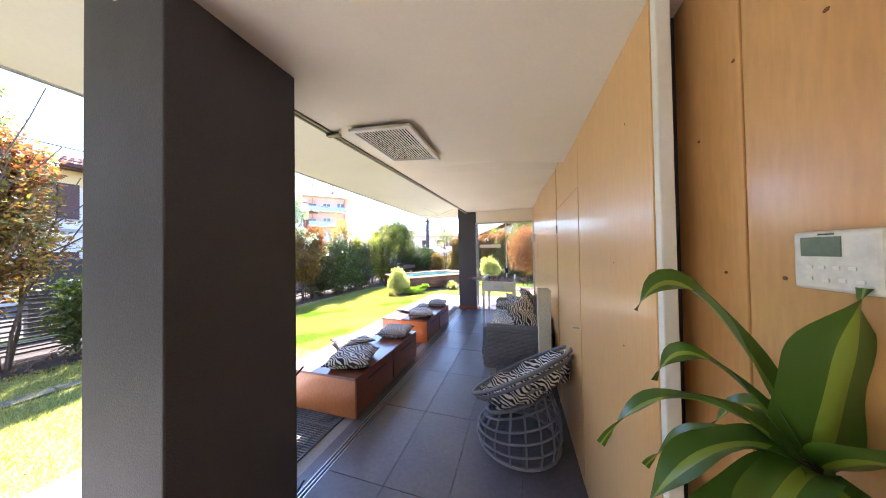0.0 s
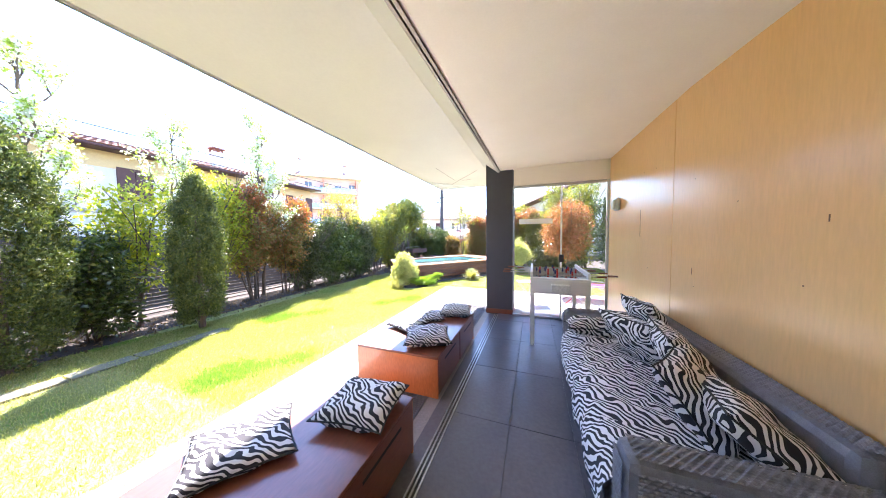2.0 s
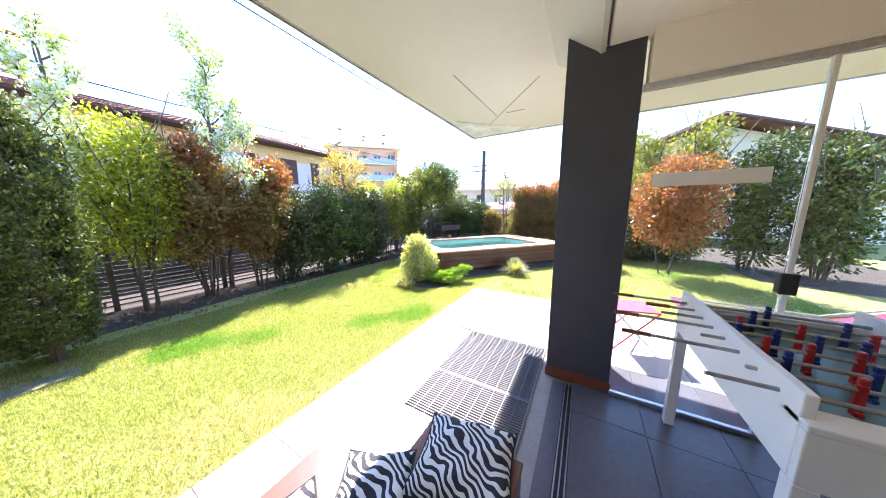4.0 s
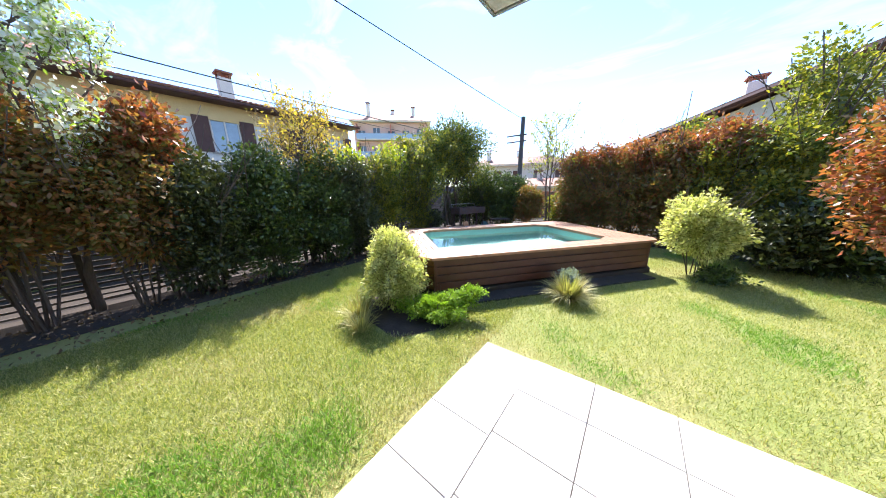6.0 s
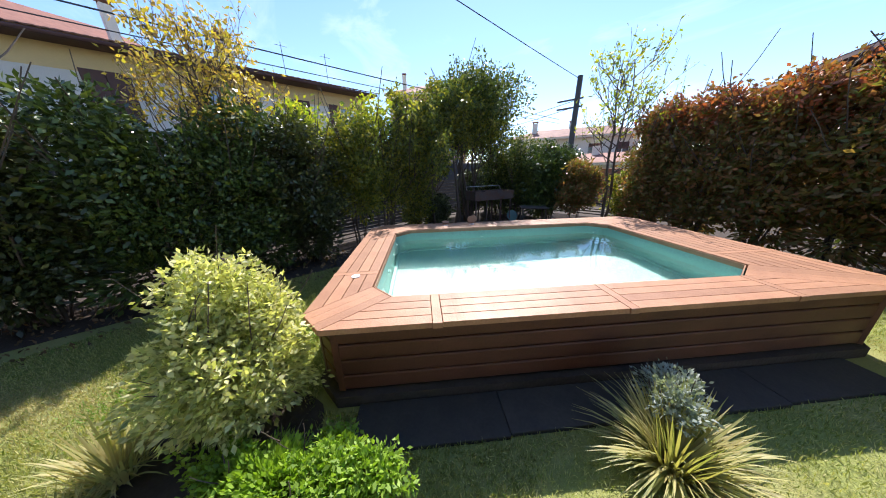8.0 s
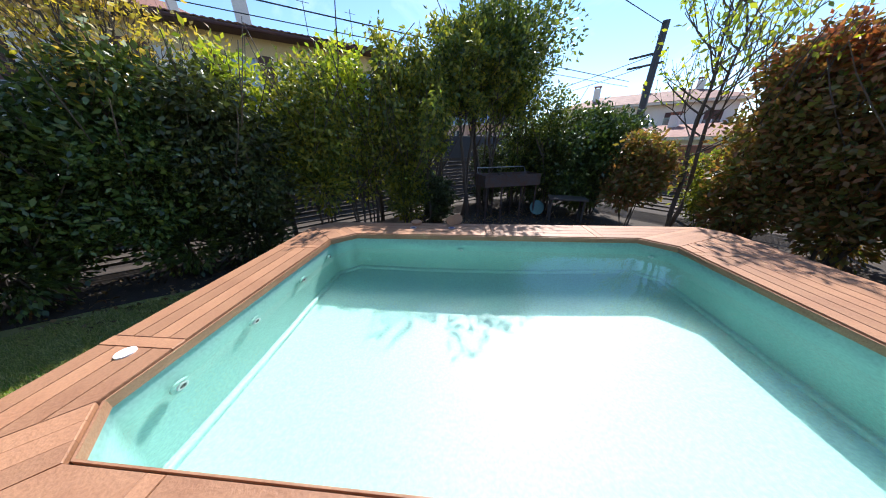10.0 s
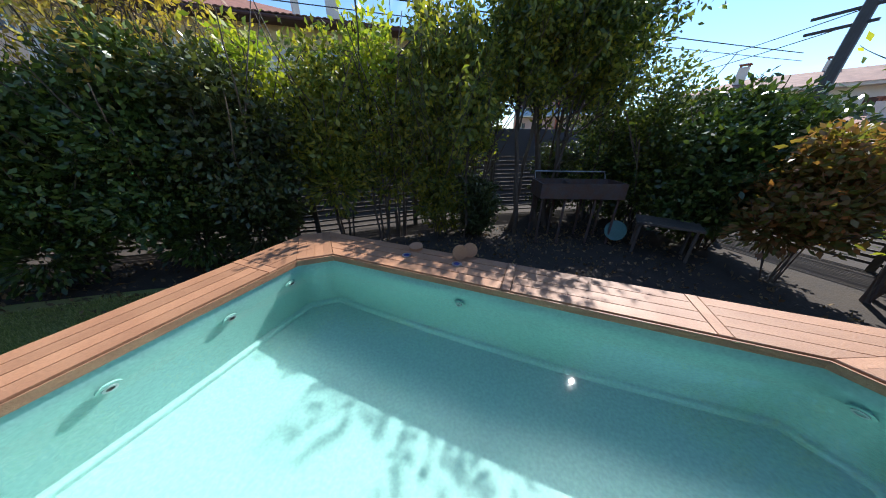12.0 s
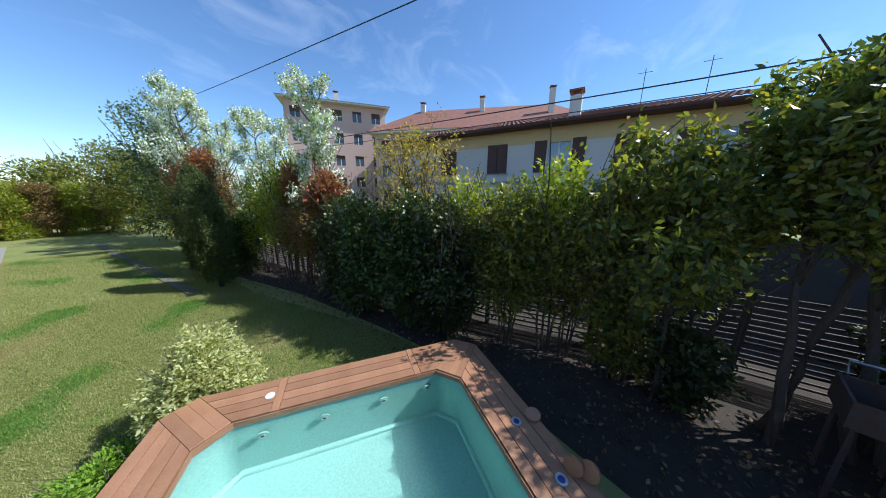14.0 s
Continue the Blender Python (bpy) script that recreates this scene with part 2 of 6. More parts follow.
SHUTTER = mat("brown_shutter", (0.085, 0.032, 0.024), 0.6, second=(0.06, 0.022, 0.017), scale=8, amount=0.5)
BLUE = mat("pale_blue_balcony", (0.30, 0.42, 0.58), 0.6)
WINDOW_DARK = mat("dark_window_glass", (0.06, 0.075, 0.09), 0.08, spec=0.8)
# the sky's reflection is put into this glass's base colour
WINDOW_SKY = mat("sky_coloured_window_glass", (0.25, 0.33, 0.42), 0.05, spec=1.0)
GLASS = glass_mat("clear_glass")
EDGE_GLASS = glass_mat("bluish_glass", (0.58, 0.84, 0.96), 0.02)
WATER = water_mat()
PLASTIC = mat("white_plastic", (0.74, 0.74, 0.72), 0.4)
SCREEN = mat("grey_green_display", (0.16, 0.21, 0.17), 0.2)
PAPER = mat("cream_paper_shade", (0.72, 0.70, 0.60), 0.8, second=(0.66, 0.63, 0.53), scale=3, amount=0.6)
RED = mat("red_plastic", (0.50, 0.03, 0.03), 0.35)
NAVY = mat("navy_plastic", (0.02, 0.04, 0.20), 0.35)
FIELD = mat("blue_green_playfield", (0.10, 0.22, 0.20), 0.4)
MAGENTA = mat("magenta_canvas", (0.42, 0.06, 0.16), 0.8)
PANE_EDGE = mat("pane_edge", (0.22, 0.50, 0.72), 0.15, spec=0.8)
LITTER = leaf_mat("dry_leaf", [(0.20, 0.12, 0.06), (0.12, 0.08, 0.04), (0.30, 0.21, 0.11)], 0.8, 0.1)
BLACK = mat("black_rubber", (0.02, 0.02, 0.02), 0.7)

L_LAUREL = leaf_mat("laurel_leaf", [(0.035, 0.060, 0.020), (0.060, 0.098, 0.026), (0.098, 0.148, 0.033), (0.155, 0.205, 0.043)], 0.30, 0.14)
L_DARK = leaf_mat("dark_shrub_leaf", [(0.038, 0.050, 0.020), (0.062, 0.080, 0.026), (0.115, 0.13, 0.034)], 0.36, 0.14)
L_YELLOW = leaf_mat("yellow_green_leaf", [(0.155, 0.217, 0.031), (0.295, 0.341, 0.039), (0.465, 0.434, 0.046), (0.186, 0.264, 0.039)], 0.45, 0.45)
L_OLIVE = leaf_mat("olive_leaf", [(0.071, 0.103, 0.028), (0.151, 0.174, 0.037), (0.244, 0.254, 0.046), (0.403, 0.331, 0.046)], 0.42, 0.42)
L_RED = leaf_mat("photinia_red_leaf", [(0.40, 0.09, 0.055), (0.32, 0.125, 0.06), (0.14, 0.12, 0.04), (0.48, 0.15, 0.08)], 0.4, 0.35)
L_BROWN = leaf_mat("russet_leaf", [(0.28, 0.125, 0.06), (0.20, 0.145, 0.05), (0.15, 0.18, 0.045), (0.44, 0.18, 0.09)], 0.45, 0.35)
L_PEAR = leaf_mat("young_pear_leaf", [(0.171, 0.279, 0.046), (0.279, 0.388, 0.078), (0.465, 0.527, 0.186)], 0.5, 0.5)
L_BLOSSOM = leaf_mat("white_blossom", [(0.850, 0.850, 0.825), (0.80, 0.81, 0.74), (0.60, 0.64, 0.45)], 0.7, 0.08)
L_CYPRESS = leaf_mat("cypress_spray", [(0.042, 0.066, 0.018), (0.075, 0.108, 0.026), (0.165, 0.190, 0.045)], 0.6, 0.18)
L_VARIEG = leaf_mat("cream_edged_leaf", [(0.19, 0.23, 0.07), (0.56, 0.545, 0.27), (0.72, 0.70, 0.40), (0.33, 0.37, 0.13)], 0.5, 0.4)
L_JUNIPER = leaf_mat("juniper_spray", [(0.186, 0.310, 0.031), (0.295, 0.449, 0.046), (0.109, 0.202, 0.031)], 0.6, 0.35)
L_TUFT = leaf_mat("striped_grass_blade", [(0.184, 0.218, 0.069), (0.483, 0.448, 0.196), (0.345, 0.299, 0.127)], 0.55, 0.3)
L_LAVENDER = leaf_mat("silver_grey_leaf", [(0.253, 0.299, 0.253), (0.368, 0.414, 0.368), (0.172, 0.218, 0.172)], 0.7, 0.2)
L_GRASS = leaf_mat("lawn_blade", [(0.14, 0.19, 0.045), (0.24, 0.28, 0.080), (0.38, 0.385, 0.150), (0.54, 0.50, 0.26)], 0.5, 0.34)
L_GRASS_LUSH = leaf_mat("lush_lawn_blade", [(0.10, 0.22, 0.035), (0.16, 0.30, 0.055), (0.25, 0.36, 0.085)], 0.5, 0.34)
L_DRY = leaf_mat("dry_lawn_blade", [(0.34, 0.28, 0.13), (0.46, 0.39, 0.20), (0.24, 0.24, 0.08)], 0.7, 0.25)
L_EVERGREEN = leaf_mat("evergreen_oak_leaf", [(0.038, 0.060, 0.020), (0.065, 0.098, 0.027), (0.12, 0.155, 0.036), (0.24, 0.25, 0.05)], 0.36, 0.32)
L_AUTUMN = leaf_mat("tan_yellow_leaf", [(0.42, 0.26, 0.10), (0.52, 0.40, 0.06), (0.33, 0.20, 0.09), (0.48, 0.44, 0.06)], 0.55, 0.45)
BRONZE = mat("bronze_aluminium", (0.20, 0.175, 0.15), 0.4, 0.7, scale=8, amount=0.4)
MOTTLED_GREY = mat("mottled_soffit_grey", (0.70, 0.71, 0.72), 0.5, second=(0.40, 0.405, 0.41), scale=4.5, amount=0.9, bump=0.1, bump_scale=30)
L_STRIPE = leaf_mat("dracaena_stripe", [(0.22, 0.33, 0.05), (0.27, 0.36, 0.06)], 0.32, 0.2)
L_HOUSEPLANT = leaf_mat("dracaena_leaf", [(0.054, 0.132, 0.022), (0.078, 0.171, 0.028)], 0.3, 0.2)

# ---- building helpers ----
def thing(name, label, category, group="", kind="", at=(0, 0, 0), rz=0):
    ob = new(name)
    ob.empty_display_size = 0.05
    ob.matrix_world = pose(*at, 0, 0, rz)
    return tagged(ob, label, category, group, kind)


def link(name, me, material, parent=None, label="", m=None):
    """A mesh object; parent: the thing or part it belongs to (placed in the parent's own space)."""
    if material is not None and not me.materials:
        me.materials.append(material)
    ob = new(name, me)
    if parent is not None:
        ob.parent = parent
    if m is not None:
        ob.matrix_basis = m
    return tagged(ob, label)


def part(name, bm, material, parent=None, label="", m=None, smooth=False):
    me = bpy.data.meshes.new(name)
    bm.to_mesh(me)
    bm.free()
    if smooth:
        for p in me.polygons:
            p.use_smooth = True
    return link(name, me, material, parent, label, m)


def setting(ob, label, category):
    return tagged(ob, label, category, "", "structure")


def add_box(bm, x0, y0, z0, x1, y1, z1, bevel=0.0):
    vs = bmesh.ops.create_cube(bm, size=1)["verts"]
    bmesh.ops.scale(bm, vec=(x1 - x0, y1 - y0, z1 - z0), verts=vs)
    bmesh.ops.translate(bm, vec=((x0 + x1) / 2, (y0 + y1) / 2, (z0 + z1) / 2), verts=vs)
    if bevel:
        es = {e for v in vs for e in v.link_edges}
        bmesh.ops.bevel(bm, geom=list(es), offset=bevel, segments=2, affect='EDGES', profile=0.5)
    return bm


def box(x0, y0, z0, x1, y1, z1, bevel=0.0):
    return add_box(bmesh.new(), x0, y0, z0, x1, y1, z1, bevel)


def add_tube(bm, points, radius, sides=8, closed=False, taper=None):
    """A round bar along points."""
    pts = [Vector(p) for p in points]
    n = len(pts)
    rings = []
    for i, p in enumerate(pts):
        a = pts[(i - 1) % n] if closed or i else p
        b = pts[(i + 1) % n] if closed or i < n - 1 else p
        d = (b - a).normalized()
        side = d.cross(Vector((0, 0, 1)))
        if side.length < 0.05:
            side = d.cross(Vector((1, 0, 0)))
        side.normalize()
        up = side.cross(d)
        r = radius if taper is None else radius + (taper - radius) * i / max(1, n - 1)
        rings.append([bm.verts.new(p + r * (math.cos(2 * math.pi * k / sides) * side + math.sin(2 * math.pi * k / sides) * up)) for k in range(sides)])
    for i in range(n if closed else n - 1):
        a, b = rings[i], rings[(i + 1) % n]
        for k in range(sides):
            bm.faces.new((a[k], a[(k + 1) % sides], b[(k + 1) % sides], b[k]))
    if not closed:
        bm.faces.new(rings[0][::-1])
        bm.faces.new(rings[-1])
    return bm


def tube(points, radius, sides=8, closed=False, taper=None):
    return add_tube(bmesh.new(), points, radius, sides, closed, taper)


def prism(outline, z0, z1, bevel=0.0):
    """A solid that stands on a ground outline (anticlockwise)."""
    bm = bmesh.new()
    low = [bm.verts.new((x, y, z0)) for x, y in outline]
    top = [bm.verts.new((x, y, z1)) for x, y in outline]
    n = len(outline)
    bm.faces.new(low[::-1])
    bm.faces.new(top)
    for i in range(n):
        bm.faces.new((low[i], low[(i + 1) % n], top[(i + 1) % n], top[i]))
    if bevel:
        bmesh.ops.bevel(bm, geom=bm.edges[:], offset=bevel, segments=2, affect='EDGES')
    return bm


def ring_wall(outer, inner, z0, z1):
    """A ring between two outlines of equal length."""
    bm = bmesh.new()
    n = len(outer)
    ol, ot = [[bm.verts.new((x, y, z)) for x, y in outer] for z in (z0, z1)]
    il, it = [[bm.verts.new((x, y, z)) for x, y in inner] for z in (z0, z1)]
    for i in range(n):
        j = (i + 1) % n
        bm.faces.new((ol[i], ol[j], ot[j], ot[i]))
        bm.faces.new((il[j], il[i], it[i], it[j]))
        bm.faces.new((ot[i], ot[j], it[j], it[i]))
        bm.faces.new((ol[j], ol[i], il[i], il[j]))
    return bm


def wall_openings(name, x, thick, y0, y1, z0, z1, holes, material, parent):
    """A wall in the plane x, with through holes (ya, yb, za, zb), as one mesh of blocks."""
    ys = sorted({y0, y1, *[v for h in holes for v in h[:2]]})
    zs = sorted({z0, z1, *[v for h in holes for v in h[2:]]})
    bm = bmesh.new()
    for a, b in zip(ys, ys[1:]):
        for c, d in zip(zs, zs[1:]):
            if not any(h[0] <= a and b <= h[1] and h[2] <= c and d <= h[3] for h in holes):
                add_box(bm, x, a, c, x + thick, b, d)
    bmesh.ops.remove_doubles(bm, verts=bm.verts[:], dist=0.0005)
    return part(name, bm, material, parent)

# ---- ground ----
POOL_AT, POOL_TURN = (-1.92, 10.72, 0.0), 52.5
POOL_M = pose(*POOL_AT, 0, 0, POOL_TURN)


def pool_xy(a, b):
    p = POOL_M @ Vector((a, b, 0))
    return p.x, p.y


def sheet_with_hole(outer, hole, z):
    bm = bmesh.new()
    es = []
    for loop in (outer, hole):
        vs = [bm.verts.new((x, y, z)) for x, y in loop]
        es += [bm.edges.new((vs[i], vs[(i + 1) % len(vs)])) for i in range(len(vs))]
    bmesh.ops.triangle_fill(bm, edges=es, use_beauty=True, normal=(0, 0, 1))
    return bm


BIG = 900
hole = [pool_xy(0.16, 0.16), pool_xy(3.7, 0.16), pool_xy(3.7, 2.4), pool_xy(0.16, 2.4)]
setting(part("ground", sheet_with_hole([(-BIG, -BIG), (BIG, -BIG), (BIG, BIG), (-BIG, BIG)], hole, -0.02), TURF),
        "mown lawn with yellowing patches, reaching away from the house", "lawn")
# bare bed under the hedges
bed = prism([(-6.6, 0.5), (-4.15, 0.5), (-4.05, 5.0), (-4.35, 8.0), (-4.3, 10.6), (-4.15, 12.4), (-3.5, 14.0), (-1.6, 16.0), (-0.4, 16.6), (2.2, 15.7), (4.5, 13.6), (7.5, 13.0), (7.5, 24), (-8, 24)], -0.05, -0.0165)
setting(part("planting_bed", bed, SOIL), "bare dark soil bed below the hedges", "soil")

# ---- terrace and floor bases ----
setting(part("terrace", box(-0.83, -6.0, -0.12, 0.80, 10.40, -0.014), JOINT), "pale stone terrace along the house", "terrace")
setting(part("terrace_corner", box(0.80, 8.80, -0.12, 6.2, 10.40, -0.014), JOINT), "pale stone terrace round the corner of the house", "terrace")
setting(part("floor", box(0.98, -1.6, -0.2, 2.82, 8.42, -0.008), GROUT), "grey slate tile floor of the loggia", "floor")
setting(part("threshold", box(0.80, 2.69, -0.15, 0.895, 8.30, -0.003), FLOOR_TILE), "dark stone threshold strip beside the sliding track", "threshold")
setting(part("floor_edge", box(0.80, -1.6, -0.15, 0.98, 2.69, -0.002), FLOOR_TILE), "dark stone strip at the floor's edge", "floor")

# ---- ceiling, slab ----
def right_height(y):
    if y < 4.07:
        return 2.30
    if y < 4.49:
        return 2.30 + (y - 4.07) / 0.42 * 0.29
    return 2.385 + (y - 4.491) * 0.112 if y < 6.2 else 2.58 + (y - 6.2) * 0.033


def left_height(y):
    return 2.46 + 0.034 * (y - 2.7) if y > 2.7 else 2.46


bm = bmesh.new()
ys = [-1.6, 0.5, 2.0, 2.7, 3.2, 3.6, 4.07, 4.3, 4.49, 4.491, 4.8, 5.4, 6.2, 7.0, 7.7, 8.42]
rows_v = []
for y in ys:
    row = []
    for k in range(9):
        f = k / 8
        z = left_height(y) * (1 - f ** 1.5) + right_height(y) * f ** 1.5
        row.append(bm.verts.new((0.97 + f * 1.90, y, z)))
    rows_v.append(row)
for r0, r1 in zip(rows_v, rows_v[1:]):
    for k in range(8):
        bm.faces.new((r0[k], r1[k], r1[k + 1], r0[k + 1]))
ceiling = setting(part("ceiling", bm, PLASTER), "cream plaster ceiling of the loggia", "ceiling")

setting(part("roof_slab", box(-1.05, -6.0, 2.893, 6.2, 10.76, 3.5), SOFFIT), "smooth grey-cream overhanging slab above the terrace", "roof")
setting(part("slab_edge", ring_wall([(-1.075, -6.02), (6.22, -6.02), (6.22, 10.785), (-1.075, 10.785)], [(-1.05, -6.0), (6.2, -6.0), (6.2, 10.76), (-1.05, 10.76)], 2.875, 3.1), ALU),
        "thin metal drip edge round the slab", "trim")
bm = bmesh.new()
v = [bm.verts.new(p) for p in ((0.60, -1.6, 2.89), (0.60, 8.9, 2.89), (0.955, 8.9, 2.625), (0.955, -1.6, 2.45), (0.985, -1.6, 2.455), (0.985, 8.9, 2.635), (0.985, -1.6, 2.95), (0.985, 8.9, 2.95))]
for f in ((0, 1, 2, 3), (3, 2, 5, 4), (4, 5, 7, 6)):
    bm.faces.new([v[i] for i in f])
setting(part("ceiling_fascia", bm, SOFFIT), "sloping cream fascia above the sliding track", "trim")
for a, b in (((-0.35, 8.55), (-0.31, 9.88)), ((0.42, 9.03), (-0.56, 10.22)), ((-0.15, 9.83), (0.10, 9.83)), ((-0.95, 9.75), (-0.62, 10.12))):
    d = Vector((b[0] - a[0], b[1] - a[1], 0)).normalized()
    s = Vector((-d.y, d.x, 0)) * 0.0035
    bm = prism([(a[0] - s.x, a[1] - s.y), (b[0] - s.x, b[1] - s.y), (b[0] + s.x, b[1] + s.y), (a[0] + s.x, a[1] + s.y)], 2.887, 2.8935)
    setting(part("soffit_joint", bm, JOINT), "fine joint in the soffit", "trim")
# mottled pale grey patch with a wavy edge, just under the soffit's corner
edge_line = []
for k in range(31):
    f = k / 30
    w = math.sin(math.pi * f)
    edge_line.append((-1.04 + 1.17 * f - 0.03 * w + 0.035 * w * math.sin(f * 23), 9.68 + 1.07 * f - 0.04 * w * math.sin(f * 17 + 1)))
setting(part("soffit_stain", prism([(-1.04, 10.752)] + edge_line[:-1] + [(0.12, 10.752)], 2.888, 2.8935), MOTTLED_GREY), "pale grey mottled patch at the corner of the soffit", "stain")

# ---- pillars ----
for x0, y0 in ((0.76, 2.21), (0.735, 8.36)):
    bm = box(x0, y0, -0.02, x0 + 0.485, y0 + 0.48, 2.90, 0.006)
    pl = setting(part("pillar", bm, PILLAR), "square anthracite rendered pillar with a tiled foot", "pillar")
    part("skirting", ring_wall([(x0 - 0.008, y0 - 0.008), (x0 + 0.493, y0 - 0.008), (x0 + 0.493, y0 + 0.488), (x0 - 0.008, y0 + 0.488)], [(x0 + 0.005, y0 + 0.005), (x0 + 0.48, y0 + 0.005), (x0 + 0.48, y0 + 0.475), (x0 + 0.005, y0 + 0.475)], 0.0, 0.085), RED_PLY, pl, "brown tile skirting")

# ---- walls ----
setting(part("wall_right", box(2.715, 2.702, -0.1, 2.95, 8.42, 2.9), GROUT), "timber-lined wall of the loggia", "wall")
setting(part("wall_near", box(2.818, -1.6, -0.1, 2.95, 2.70, 2.9), GROUT), "timber-lined wall beside the entrance", "wall")
setting(part("wall_back", box(0.80, -1.75, -0.1, 2.95, -1.6, 2.9), PLASTER), "plain cream wall behind the entrance", "wall")
setting(part("wall_house", box(2.95, -1.75, -0.1, 6.2, 8.30, 2.89), PLASTER), "plain cream outer wall of the house", "wall")
setting(part("lintel", box(1.245, 8.29, 2.345, 2.715, 8.45, 2.75, 0.004), PLASTER), "cream plastered beam above the glazed end", "beam")


def board(name, y0, y1, z0, z1, parent, label="", x0=2.70, x1=2.714):
    return part(name, box(x0, y0 + 0.003, z0 + 0.002, x1, y1 - 0.003, z1 - 0.002, 0.002), PLY if x0 < 2.75 else KNOTTY, parent, label)


lining = thing("plywood_lining", "honey-coloured varnished birch plywood boards on the wall", "panelling", kind="structure", at=(0, 0, 0))
for y0, y1, z0, z1 in ((2.62, 3.56, 0.012, 2.42), (3.56, 4.485, 1.985, 2.64), (4.51, 6.40, 0.012, 2.66), (6.40, 8.29, 0.012, 2.68)):
    board("panel", y0, y1, z0, z1, lining)
part("cover_strip", box(2.693, 4.488, 0.012, 2.712, 4.507, 2.64, 0.002), PLY, lining, "narrow plywood cover strip")
for y, z, h in ((7.08, 1.43, 0.30), (6.1, 1.15, 0.05), (5.2, 1.5, 0.03)):
    part("crack", box(2.6985, y - 0.0025, z, 2.702, y + 0.0025, z + h), PLY_EDGE, lining, "dark split in the veneer")
random.seed(5)
for k in range(16):
    y, z = random.uniform(2.8, 8.1), random.uniform(0.9, 2.2)
    part("nail_head", prism([(0.004 * math.cos(i * 0.9), 0.004 * math.sin(i * 0.9)) for i in range(7)], 0, 0.002), PLY_EDGE, lining, m=pose(2.701, y, z, 0, -90, 0))
near = thing("near_lining", "knotty plywood boards beside the entrance", "panelling", kind="structure")
for y0, y1 in ((2.46, 2.70), (1.1, 2.46), (-0.2, 1.1), (-1.6, -0.2)):
    board("panel", y0, y1, 0.012, 2.42, near, x0=2.80, x1=2.816)
for y, z in ((2.42, 1.5), (2.55, 1.47), (2.28, 1.5), (2.5, 1.86), (2.38, 2.0), (2.2, 1.95)):
    part("knot", prism([(0.004 * math.cos(i * 0.9), 0.005 * math.sin(i * 0.9)) for i in range(7)], 0, 0.002), PLY_EDGE, near, m=pose(2.801, y + 0.1, z, 0, -90, 0))
setting(part("white_post", box(2.701, 2.588, 0.0, 2.738, 2.619, 2.46, 0.004), WHITE), "white painted upright frame in the timber wall", "post")

door = setting(thing("door_1", "flush plywood door in the timber wall, closed", "door", at=(2.70, 3.56, 0.0)), "flush plywood door in the timber wall, closed", "door")
part("leaf", box(-0.002, 0.006, 0.012, 0.013, 0.922, 1.980, 0.002), PLY, door)
part("hinge", box(-0.010, 0.908, 1.74, 0.002, 0.930, 1.82, 0.003), RUST, door, "dull brown hinge")
part("hinge", box(-0.010, 0.908, 0.22, 0.002, 0.930, 0.30, 0.003), RUST, door, "dull brown hinge")
bm = tube([(0.0, 0.05, 1.03), (-0.030, 0.05, 1.03), (-0.034, 0.055, 1.03), (-0.034, 0.095, 1.028)], 0.005, 8)
part("door_handle", bm, STEEL, door, "slim metal lever handle")

# ---- glazed end ----
gl = setting(thing("window_1", "frameless glass end wall with a glass door and slim white frame", "window", at=(0, 8.35, 0)), "frameless glass end wall with a glass door and slim white frame", "window")
for x0, x1, z0, z1 in ((2.672, 2.713, 0, 2.345), (1.222, 2.672, 0.0, 0.03), (1.222, 2.672, 2.30, 2.345), (2.008, 2.032, 0.03, 2.30)):
    part("window_frame", box(x0, -0.02, z0, x1, 0.02, z1, 0.003), WHITE if x0 > 2 else ALU, gl)
for x0, x1 in ((1.222, 2.006), (2.034, 2.670)):
    g = part("pane", box(x0, -0.004, 0.032, x1, 0.004, 2.298), GLASS, gl)
    g.visible_shadow = False
part("sticker", box(1.33, -0.0062, 1.665, 1.88, -0.0045, 1.755), WHITE, gl, "pale adhesive strip on the glass")
part("door_lock", box(1.985, -0.03, 1.00, 2.06, 0.03, 1.13, 0.006), DARK_METAL, gl, "dark metal lock case")

# ---- sliding track ----
track = setting(thing("floor_track", "twin aluminium sliding-door rails let into the floor", "track", at=(0, 0, 0)), "twin aluminium sliding-door rails let into the floor", "track")
part("bed", box(0.895, 2.69, -0.12, 0.98, 8.30, -0.006), DARK_METAL, track, "dark groove")
for x in (0.905, 0.932, 0.960):
    part("rail", box(x - 0.004, 2.69, -0.02, x + 0.004, 8.30, 0.004), ALU, track)
top = setting(thing("ceiling_track", "bronze aluminium sliding-door rail under the ceiling", "track", at=(0, 0, 0)), "bronze aluminium sliding-door rail under the ceiling", "track")
for x in (0.957, 0.988):
    bm = bmesh.new()
    add_box(bm, x - 0.009, 2.69, -0.020, x + 0.009, 8.30, 0.0)
    for v in bm.verts:
        v.co.z += left_height(v.co.y) + 0.004
    part("rail", bm, BRONZE, top)
for y in (3.24,):
    part("roller_bracket", box(0.95, y - 0.02, left_height(y) - 0.036, 1.06, y + 0.02, left_height(y) - 0.017, 0.004), BRONZE, top)

# parked glass leaves behind the near pillar
stack = thing("folded_glass_doors", "stack of parked frameless glass sliding doors with metal feet", "glass door", at=(0.0, 2.70, 0))
for k in range(7):
    y = 0.015 + 0.030 * k
    g = part("pane", box(0.42, y, 0.03, 0.965, y + 0.010, 2.42), EDGE_GLASS, stack)
    g.visible_shadow = False
    part("pane_edge", box(0.9655, y - 0.001, 0.03, 0.969, y + 0.011, 2.42), PANE_EDGE, stack, "polished bluish pane edge")
